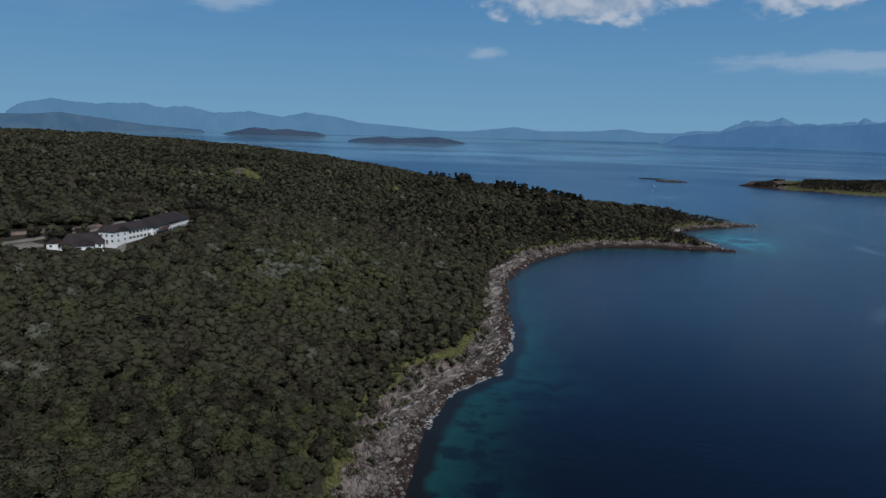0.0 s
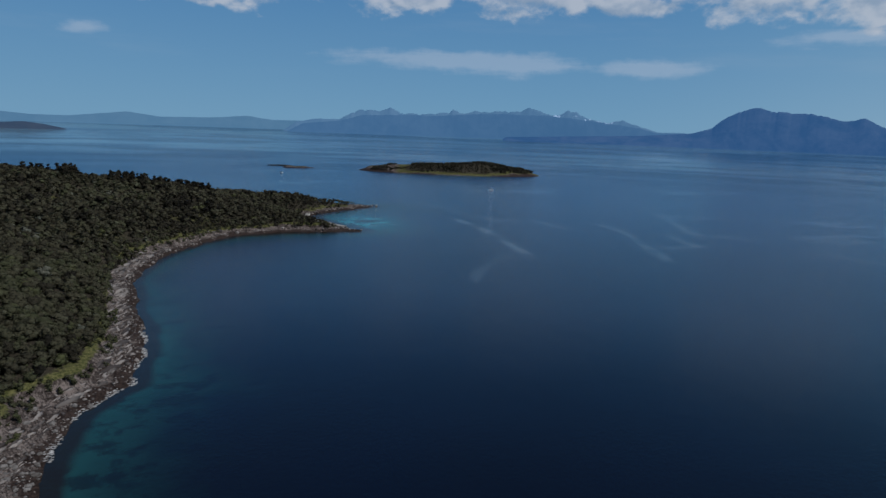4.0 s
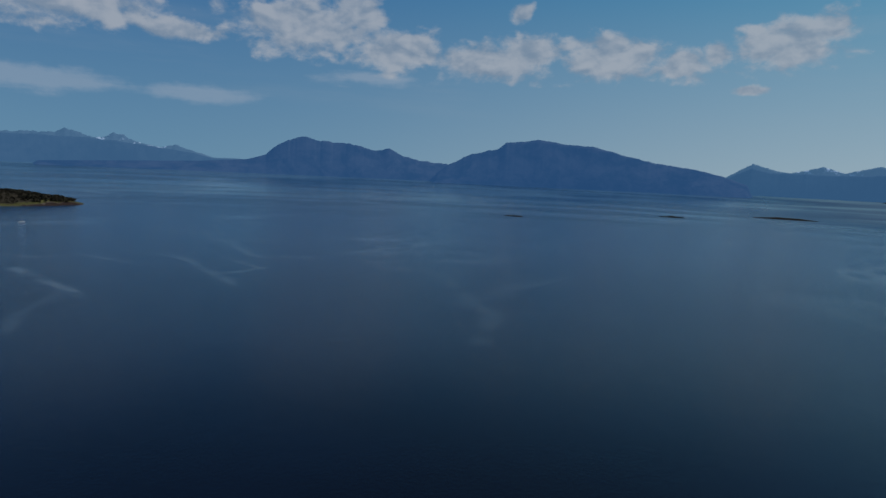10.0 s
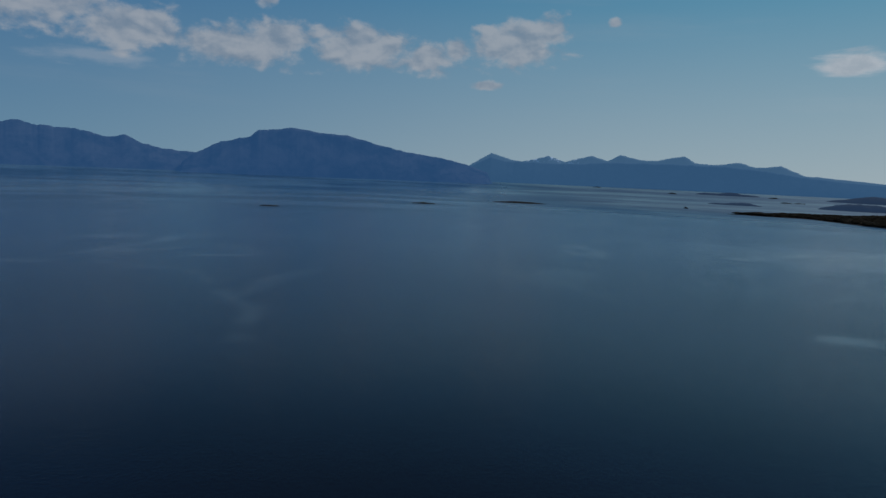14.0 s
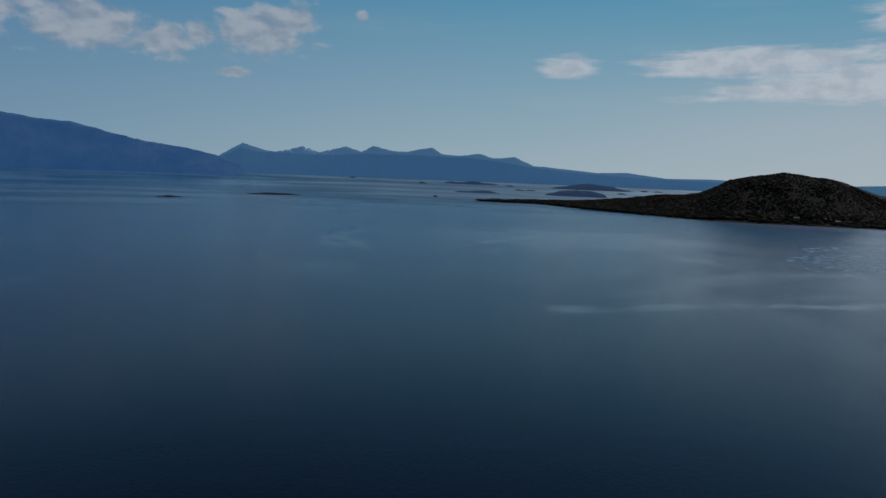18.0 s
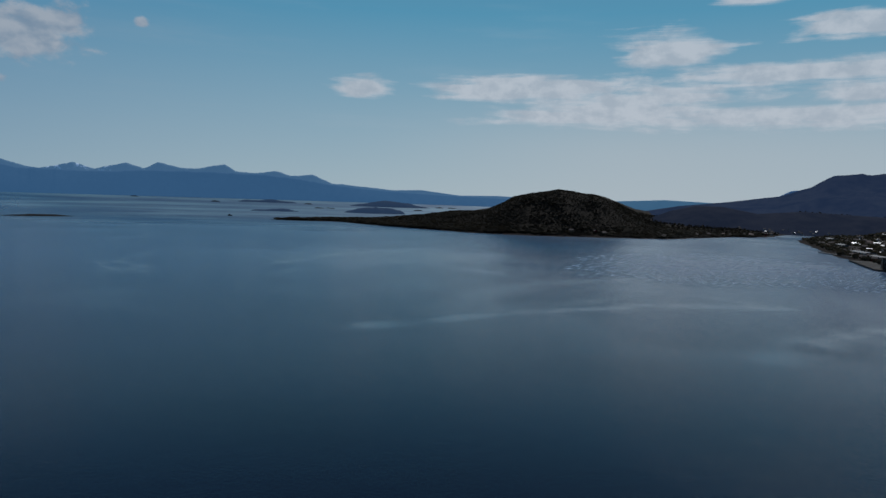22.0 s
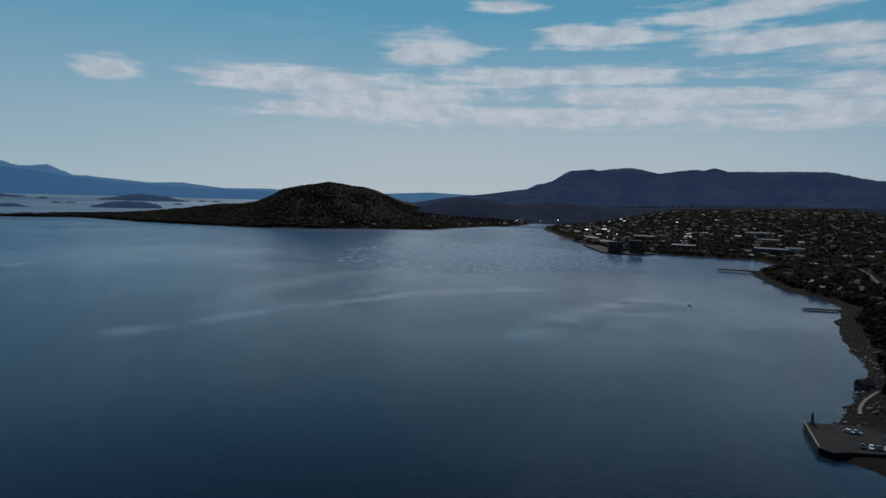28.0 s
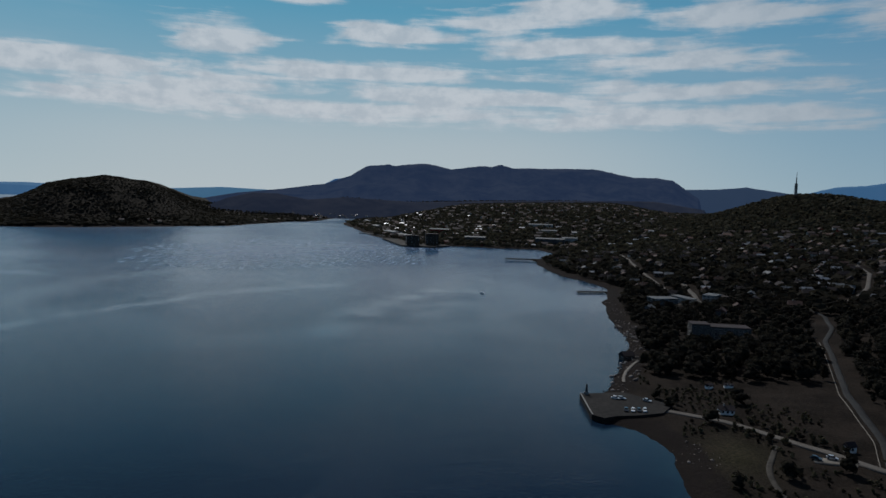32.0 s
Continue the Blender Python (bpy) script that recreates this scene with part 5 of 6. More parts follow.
# ---- quay and shore works ----


def deck(name, label, outline, low, high, mat, category, kerb=True):
    thing = new(name)
    bm = bmesh.new()
    a = [bm.verts.new((x, y, low)) for x, y in outline]
    b = [bm.verts.new((x, y, high)) for x, y in outline]
    n = len(outline)
    bm.faces.new(b)
    bm.faces.new(list(reversed(a)))
    for i in range(n):
        bm.faces.new((a[i], a[(i + 1) % n], b[(i + 1) % n], b[i]))
    bmesh.ops.recalc_face_normals(bm, faces=bm.faces[:])
    part("body", bm, mat, thing)
    if kerb:
        for i in (1,):
            (x0, y0), (x1, y1) = outline[i], outline[i + 1]
            bm = bmesh.new()
            long = math.hypot(x1 - x0, y1 - y0)
            box(bm, 0, long, 0.05, 0.65, high - 0.6, high + 0.35)
            k = part("kerb", bm, CONCRETE, thing, "pale worn concrete edge beam")
            k.matrix_basis = pose(x0, y0, 0, 0, 0, math.degrees(math.atan2(y1 - y0, x1 - x0)))
    return tagged(thing, label, category)


deck("quay", "small old stone quay with pale concrete edge and gravel top", [(22, -350), (43, -338), (33, -306), (27, -303.5), (22, -309), (13, -314), (2, -323), (-2, -338)], -3, 2.6, QUAY_TOP, "quay")
deck("breakwater", "long low concrete breakwater of the harbour", [(790, -1570), (641, -1469), (638, -1474), (787, -1575)], -3, 2.2, CONCRETE, "breakwater", False)
deck("breakwater", "second low harbour breakwater", [(877, -1760), (728, -1629), (724, -1634), (873, -1765)], -3, 2.4, CONCRETE, "breakwater", False)
deck("quay", "broad concrete harbour quay", [(640, -1392), (520, -1222), (455, -1232), (440, -1290), (560, -1420)], -3, 2.6, EARTH, "quay", False)
deck("breakwater", "short stone mole by the river mouth", [(1262, -2100), (1200, -2150), (1196, -2142), (1255, -2090)], -3, 3.0, ROCK, "breakwater", False)


def pier(x0, y0, x1, y1, wide, high, label, thick=0.2):
    thing = new("pier")
    long = math.hypot(x1 - x0, y1 - y0)
    m = pose(x0, y0, 0, 0, 0, math.degrees(math.atan2(y1 - y0, x1 - x0)))
    n = int(long / 1.2)
    bm = bmesh.new()
    box(bm, 0, 1.12, -wide / 2, wide / 2, high - thick, high)
    plank = bpy.data.meshes.new("plank")
    bm.to_mesh(plank)
    bm.free()
    plank.materials.append(TARRED)
    for i in range(n):
        p = new("plank", plank)
        p.parent = thing
        p.matrix_basis = pose(i * 1.2, 0, 0)
    for s_ in (-1, 1):
        bm = bmesh.new()
        box(bm, 0, long, s_ * wide * 0.42 - 0.15, s_ * wide * 0.42 + 0.15, high - thick - 0.6, high - thick - 0.004)
        part("beam", bm, TARRED, thing)
        for i in range(int(long / 6) + 1):
            bm = bmesh.new()
            bmesh.ops.create_cone(bm, cap_ends=True, segments=8, radius1=0.25, radius2=0.22, depth=high + 2.4)
            p = part("pile", bm, TARRED, thing)
            p.matrix_basis = pose(min(i * 6.0 + 0.4, long - 0.4), s_ * wide * 0.42, (high - 3.5) / 2)
    thing.matrix_basis = m
    return tagged(thing, label, "pier")


pier(216, -1079, 268, -1066, 9, 3.6, "dark timber pier on piles reaching into the bay", 0.9)
pier(72, -751, 102, -735, 5, 1.8, "low dark timber jetty on the town shore", 0.5)

bm = bmesh.new()
box(bm, -1.0, 1.0, -1.0, 1.0, 0, 1.6)
beacon = new("harbour_beacon")
part("base", bm, CONCRETE, beacon)
bm = bmesh.new()
bmesh.ops.create_cone(bm, cap_ends=True, segments=12, radius1=0.7, radius2=0.45, depth=3.0, matrix=pose(0, 0, 3.1))
part("tower", bm, DARK, beacon)
bm = bmesh.new()
bmesh.ops.create_cone(bm, cap_ends=True, segments=12, radius1=0.6, radius2=0.25, depth=0.9, matrix=pose(0, 0, 5.05))
part("lantern", bm, DARK, beacon)
beacon.matrix_basis = pose(39.6, -337.5, 2.6)
tagged(beacon, "small dark harbour beacon on the quay corner", "beacon")

# ---- cars, boats ----


def car(skin, label):
    thing = new("car")
    bm = bmesh.new()
    prism(bm, [(-2.15, 0.28), (2.1, 0.28), (2.15, 0.72), (1.15, 0.88), (-1.95, 0.92), (-2.2, 0.8)], -0.88, 0.88)
    bmesh.ops.bevel(bm, geom=bm.edges[:], offset=0.06, segments=1, affect="EDGES")
    part("body", bm, skin, thing)
    bm = bmesh.new()
    prism(bm, [(-1.9, 0.87), (1.05, 0.83), (0.35, 1.42), (-1.35, 1.44)], -0.74, 0.74)
    part("window", bm, GLASS, thing, "dark car windows")
    bm = bmesh.new()
    box(bm, -0.68, 0.68, -1.35, 0.3, 1.42, 1.49)
    part("roof", bm, skin, thing)
    for x in (-0.82, 0.82):
        for y in (-1.35, 1.35):
            bm = bmesh.new()
            bmesh.ops.create_cone(bm, cap_ends=True, segments=14, radius1=0.32, radius2=0.32, depth=0.22, matrix=pose(x, y, 0.32, 0, 90, 0))
            w = part("wheel", bm, RUBBER, thing)
            bm = bmesh.new()
            bmesh.ops.create_cone(bm, cap_ends=True, segments=10, radius1=0.19, radius2=0.17, depth=0.24, matrix=pose(x, y, 0.32, 0, 90, 0))
            part("rim", bm, ROOF_STEEL, w)
    return tagged(thing, label, "car", "parked cars")


CAR_SKINS = [(material("car_white", 0.3)[0], "white parked car on gravel", (0.7, 0.7, 0.7)), (material("car_dark", 0.25)[0], "dark parked car on gravel", (0.02, 0.022, 0.026)),
             (material("car_silver", 0.3)[0], "silver parked car on gravel", (0.35, 0.36, 0.38)), (material("car_red", 0.3)[0], "dark red parked car on gravel", (0.18, 0.02, 0.02))]
for m_, _, tone_ in CAR_SKINS:
    m_.node_tree.nodes["Principled BSDF"].inputs["Base Color"].default_value = (*tone_, 1)
    m_.node_tree.nodes["Principled BSDF"].inputs["Coat Weight"].default_value = 0.6
CARS = [(25, -336, 2.62, 80, 0), (22.3, -337, 2.62, 85, 2), (18.6, -318.6, 2.62, 8, 1), (15.6, -319.4, 2.62, 6, 0), (13, -320.6, 2.62, 10, 1), (10.4, -321.6, 2.62, 5, 0),
        (10, -338.4, 2.62, 70, 2), (-56, -291, None, 70, 1), (-62, -293, None, 75, 2), (-66, -287, None, 20, 3)]
models = {}
for x, y, z, turn, k in CARS:
    m_ = pose(x, y, g(x, y) + 0.45 if z is None else z, 0, 0, turn)
    if k in models:
        copy_thing(models[k], m_)
    else:
        models[k] = car(CAR_SKINS[k][0], CAR_SKINS[k][1])
        models[k].matrix_basis = m_


def boat(x, y, turn, long, label, skin=None):
    thing = new("motorboat")
    bm = bmesh.new()
    n = 9
    rows = []
    for i in range(n):
        t = i / (n - 1)
        w = long * 0.16 * (1 - t ** 2.4)
        rows.append([bm.verts.new(p) for p in ((-w, (t - 0.4) * long, long * 0.10 + 0.05 * long * t), (-w * 0.6, (t - 0.4) * long, -0.3), (w * 0.6, (t - 0.4) * long, -0.3), (w, (t - 0.4) * long, long * 0.10 + 0.05 * long * t))])
    for a, b in zip(rows, rows[1:]):
        for i in range(3):
            bm.faces.new((a[i], a[i + 1], b[i + 1], b[i]))
        bm.faces.new((a[3], a[0], b[0], b[3]))
    bm.faces.new(rows[0])
    bmesh.ops.recalc_face_normals(bm, faces=bm.faces[:])
    part("hull", bm, skin or WHITE, thing)
    bm = bmesh.new()
    prism(bm, [(-0.15 * long, 0.1 * long), (0.18 * long, 0.11 * long), (0.08 * long, 0.26 * long), (-0.13 * long, 0.26 * long)], -0.09 * long, 0.09 * long)
    part("cabin", bm, WHITE if skin is None else GREY, thing)
    bm = bmesh.new()
    prism(bm, [(-0.10 * long, 0.17 * long), (0.13 * long, 0.17 * long), (0.09 * long, 0.23 * long), (-0.10 * long, 0.23 * long)], -0.094 * long, 0.094 * long)
    part("window", bm, GLASS, thing)
    thing.matrix_basis = pose(x, y, float(sea_level(x, y)) + 0.1, 0, 0, turn)
    return tagged(thing, label, "boat")


def at(bearing, reach):
    return reach * math.sin(radians(bearing)), reach * math.cos(radians(bearing))


boat(*at(33.0, 1130), 70, 9, "small white motorboat under way on the fjord")
boat(*at(15.2, 1400), 30, 8, "small white boat near the skerries")
boat(*at(106.0, 2560), 110, 24, "dark working boat on the fjord", GREY)
boat(*at(164, 700), 60, 6, "small white boat off the town shore")

# ---- mast on the hill ----


def mast():
    thing = new("radio_mast")
    x, y = MAST_HILL
    bm = bmesh.new()
    bmesh.ops.create_cone(bm, cap_ends=True, segments=20, radius1=3.0, radius2=2.4, depth=28, matrix=pose(0, 0, 12))
    part("tower", bm, CONCRETE, thing)
    for z, r in ((16, 3.6), (20.5, 3.8), (25.0, 3.5)):
        bm = bmesh.new()
        bmesh.ops.create_cone(bm, cap_ends=True, segments=20, radius1=r, radius2=r, depth=0.8, matrix=pose(0, 0, z))
        part("platform", bm, DARK, thing)
    bm = bmesh.new()
    bmesh.ops.create_cone(bm, cap_ends=True, segments=10, radius1=1.1, radius2=0.7, depth=12, matrix=pose(0, 0, 32))
    part("antenna", bm, DARK, thing)
    bm = bmesh.new()
    bmesh.ops.create_cone(bm, cap_ends=True, segments=8, radius1=0.5, radius2=0.2, depth=12, matrix=pose(0, 0, 44))
    part("antenna_tip", bm, DARK, thing)
    put(thing, x, y, 0, g(x, y) + 1)
    thing.scale = (1.3, 1.3, 1.32)
    tagged(thing, "tall concrete radio mast with antenna on the wooded hill", "mast")


mast()

# ---- larger town buildings ----
put(house("apartment_block", "large grey three-storey block among dark trees", "building", 40, 15, 9.0, 2, RENDER, ROOF, 3, (12, 4, 12, 4), (1.8, 1.4), 0.2, flat=True, chimney=False, door=False, deep=4), -33, -531, 12)
put(house("apartment_block", "grey stair tower of the large block", "building", 13, 13, 12.0, 2, RENDER, ROOF, 4, (3, 3, 3, 3), (1.8, 1.4), 0.2, flat=True, chimney=False, door=False, deep=4), -18, -523, 12)
put(house("apartment_block", "dark flat-roofed block with pale balcony bands", "building", 24, 15, 8.5, 2, GREY, ROOF_STEEL, 3, (8, 3, 8, 3), (1.8, 1.4), 0.8, flat=True, chimney=False, door=False, deep=4), 11, -672, 30)
put(house("apartment_block", "white block with balcony stripes", "building", 18, 12, 8.5, 2, DULL, ROOF_STEEL, 3, (6, 3, 6, 3), (2.4, 1.5), 0.6, flat=True, chimney=False, door=False, deep=4), -34, -695, 70)
put(house("apartment_block", "low white terrace block", "building", 30, 10, 5.5, 2, DULL, ROOF_STEEL, 2, (10, 2, 10, 2), (1.8, 1.4), 0.5, flat=True, chimney=False, door=False, deep=4), -8, -705, 125)
for x, y, turn, tall in ((506, -1246, 30, 22), (474, -1272, 25, 24)):
    put(house("apartment_tower", "dark eight-storey waterfront block", "building", 26, 20, tall, 2, BROWN, ROOF, 7, (4, 3, 4, 3), (1.8, 1.4), 0.3, flat=True, chimney=False, door=False, deep=5, storey=2.9), x, y, turn)
for x, y, turn, l, d_, h, skin in ((333, -1690, 10, 60, 18, 8, DULL), (298, -1600, 15, 44, 16, 7, CREAM), (262, -1440, 5, 62, 26, 11, GREY), (225, -1470, 12, 34, 16, 9, DULL), (600, -1440, -40, 60, 22, 9, GREY),
                                   (690, -1560, -42, 70, 24, 9, DULL), (420, -1400, 10, 46, 22, 10, GREY), (840, -1790, -50, 60, 20, 9, CREAM), (1000, -2060, -50, 60, 22, 8, DULL), (560, -1560, 20, 50, 20, 10, RED)):
    put(house("warehouse", "long harbour hall with a pale sheet roof", "building", l, d_, h, 2.0, skin, ROOF_STEEL, 1, (5, 1, 5, 1), (2.4, 1.5), 0.5, chimney=False, door=False, deep=5), x, y, turn)
put(house("boathouse", "dark boathouse on the shore rocks", "shed", 8, 6, 3.0, 2.2, WOOD, ROOF, 1, (2, 1, 2, 1), (1.1, 1.2), 0.4, chimney=False), 27, -437, 40)
put(house("cabin", "small white cabin with pale roof beside the shore road", "house", 6.5, 4.5, 2.5, 1.5, WHITE, ROOF, 1, (3, 1, 3, 1), (1.1, 1.2), 0.4), -26, -339, 15)
put(house("shed", "small white shed in the shore field", "shed", 4, 2.6, 1.8, 0.8, WHITE, ROOF, 1, (2, 1, 2, 1), (1.1, 1.2), 0.3, chimney=False), -20, -382, 60)
put(house("shed", "low white shed beside another in the shore field", "shed", 4.5, 2.4, 1.6, 0.7, WHITE, ROOF, 1, (2, 1, 2, 1), (1.1, 1.2), 0.3, chimney=False), -30, -386, 10)
put(house("cabin", "white hut beside the gravel parking ground", "house", 3.6, 3.0, 2.6, 1.5, WHITE, ROOF, 1, (1, 1, 1, 1), (1.1, 1.2), 0.3, chimney=False), -70, -303, 30)

# ---- town houses ----


STREETS = [[(-85, -315), (-84, -377), (-92, -442), (-99, -515), (-118, -620)], [(92, -1195), (50, -968), (24, -859), (3, -771)], [(22, -427), (25, -385)],
           [(-223, -1007), (-218, -917), (-190, -803), (-160, -721), (-140, -690)], [(-10, -827), (-20, -746), (-24, -690)]]


def from_streets(p):
    gap = np.full(len(p), 1e9)
    for line in STREETS:
        for (ax, ay), (bx, by) in zip(line, line[1:]):
            t = np.clip(((p[:, 0] - ax) * (bx - ax) + (p[:, 1] - ay) * (by - ay)) / ((bx - ax) ** 2 + (by - ay) ** 2), 0, 1)
            gap = np.minimum(gap, np.hypot(p[:, 0] - ax - t * (bx - ax), p[:, 1] - ay - t * (by - ay)))
    return gap


def town():
    rng = np.random.default_rng(31)
    skins = [(DULL, "dull white"), (CREAM, "cream"), (DULL, "dull white"), (RED, "red"), (GREY, "grey"), (BROWN, "brown"), (GREY, "grey"), (BROWN, "brown")]
    roofs = [(ROOF, "dark"), (ROOF_RED, "tile"), (ROOF, "dark"), (ROOF, "dark"), (ROOF_STEEL, "grey sheet"), (ROOF, "dark"), (ROOF_RED, "tile"), (ROOF_TIN, "bright sheet metal")]
    models = []
    for k in range(8):
        models.append(house("house", f"{skins[k][1]} wooden town house with {roofs[k][1]} roof among trees", "house", 9 + k % 3 * 1.5, 7.5 + k % 2, 4.6 + (k % 3) * 0.5, 1.6 if k == 7 else 2.6 + (k % 2) * 0.6,
                            skins[k][0], roofs[k][0], 2 if k % 3 else 1, (3, 1, 3, 1), (1.3, 1.3), 0.5, group="houses of the town", deep=3.0, storey=2.5))
    p = jittered(-420, 1250, -2750, -560, 27, rng)
    b, d = bearing_of(p) % 360, np.hypot(*p.T)
    s = inland(*p.T)
    thin = (0.62 + 0.7 * cloudy(p[:, 0], p[:, 1], 160, 3, 33)) * np.where(d < 730, 0.2, np.where(d > 1300, 0.75, 1.0))
    hx, hy = MAST_HILL
    wood = np.hypot((p[:, 0] - hx) / 330, (p[:, 1] - hy) / 430) < 1.0
    ok = (b > 147) & (b < 197) & (s > 32) & (rng.uniform(size=len(p)) < thin) & ~wood & (d < 2600)
    ok &= ~((np.abs(p[:, 0] + 25) < 45) & (p[:, 1] > -600)) & (from_streets(p) > 11)
    p, d = p[ok], d[ok]
    z = ground(*p.T)
    grid = np.degrees(0.5 * cloudy(p[:, 0], p[:, 1], 300, 2, 37)) + rng.choice([0, 90, 20, 110], len(p)) + rng.normal(0, 6, len(p))
    order = np.argsort(d)
    used = set()
    for i in order[:230]:
        k = int(rng.integers(7)) if rng.uniform() > 0.13 else 7
        m = pose(p[i, 0], p[i, 1], z[i], 0, 0, grid[i] if k < 7 else 30 - 0.5 * (bearing_of(p[i:i + 1])[0] % 360 - 146) + rng.normal(0, 14))
        if k in used:
            copy_thing(models[k], m)
        else:
            used.add(k)
            models[k].matrix_basis = m
    return p[order[230:]], z[order[230:]], grid[order[230:]], p


FAR_HOUSES, FAR_Z, FAR_TURN, ALL_HOUSES = town()


def village():
    """Houses too far off and too many to count, each still with walls and a gabled roof."""
    rng = np.random.default_rng(41)
    q = jittered(1150, 1500, -2300, -1250, 30, rng)
    s = inland(*q.T)
    q = q[(s > 8) & (s < 50) & (rng.uniform(size=len(q)) < np.where(q[:, 1] < -1600, 0.5, 0.08))]
    r = np.array([(-733, 1104), (-700, 1130), (-660, 1150), (-640, 1260), (-520, 1290), (-470, 1280)], float)
    fb, fv = rng.uniform(147, 154, 26), rng.uniform(0.02, 0.2, 26)
    fx, fy, fz = FOOT_AT(fb, fv)
    p = np.concatenate([FAR_HOUSES, q, r])
    z = np.concatenate([ground(*p.T), fz])
    p = np.concatenate([p, np.stack([fx, fy], -1)])
    turn = np.radians(np.concatenate([FAR_TURN, rng.uniform(0, 180, len(q) + len(r) + len(fz))]))
    shell = np.array([(-.5, -.5, -.4), (.5, -.5, -.4), (.5, .5, -.4), (-.5, .5, -.4), (-.5, -.5, .6), (.5, -.5, .6), (.5, .5, .6), (-.5, .5, .6), (-.5, 0, 1.0), (.5, 0, 1.0)])
    wall_f = np.array([(0, 1, 5), (0, 5, 4), (2, 3, 7), (2, 7, 6), (1, 2, 6), (1, 6, 5), (3, 0, 4), (3, 4, 7), (5, 6, 9), (7, 4, 8)])
    lid = np.array([(-.56, -.58, .55), (.56, -.58, .55), (.56, 0, 1.04), (-.56, 0, 1.04), (-.56, .58, .55), (.56, .58, .55)])
    roof_f = np.array([(0, 1, 2), (0, 2, 3), (3, 2, 5), (3, 5, 4)])
    low_wall, low_lid = shell * 1, lid * 1
    low_wall[8:, 2], low_lid[:, 2] = 0.80, np.where(lid[:, 2] > 1, 0.83, 0.57)
    scale = np.stack([rng.uniform(9, 15, len(p)), rng.uniform(7.5, 10, len(p)), rng.uniform(6.5, 9.5, len(p))], -1)
    kind = rng.integers(0, 10, len(p))
    scale[-len(fz):] *= 0.62
    kind[-len(fz):] = np.where(rng.uniform(size=len(fz)) < 0.2, 1, 0)
    # low-pitched sheet roofs that face the bay throw the sun back
    tin = kind == 1
    turn[tin] = np.radians(30 - 0.5 * (bearing_of(p[tin]) % 360 - 146) + rng.normal(0, 16, tin.sum()))

    def cast(shape, faces, me):
        v = shape[None] * scale[me][:, None]
        c, s_ = np.cos(turn[me])[:, None], np.sin(turn[me])[:, None]
        v = np.stack([v[..., 0] * c - v[..., 1] * s_ + p[me][:, :1], v[..., 0] * s_ + v[..., 1] * c + p[me][:, 1:], v[..., 2] + z[me][:, None]], -1)
        return v.reshape(-1, 3), (faces[None] + (np.arange(len(me)) * len(shape))[:, None, None]).reshape(-1, 3)

    for lot, skin, word in (((0,), DULL, "white"), ((1,), CREAM, "cream"), ((2, 3), RED, "red"), ((4,), OCHRE, "ochre"), ((5, 6, 7), BROWN, "brown"), ((8, 9), GREY, "grey")):
        me = np.where(np.isin(kind, lot))[0]
        ob = soup("far_houses", *cast(low_wall if 1 in lot else shell, wall_f, me), skin)
        tagged(ob, f"distant {word} wooden houses spread over the town slopes", "houses", "houses of the far town", "stuff")
    for lot, skin, word in (((0, 4, 5, 6, 7, 8, 2), ROOF, "dark"), ((1,), ROOF_TIN, "bright sheet metal"), ((3, 9), ROOF_RED, "tile")):
        me = np.where(np.isin(kind, lot))[0]
        ob = soup("far_roofs", *cast(low_lid if 1 in lot else lid, roof_f, me), skin)
        tagged(ob, f"{word} roofs of the distant town houses", "roofs", "houses of the far town", "stuff")


village()

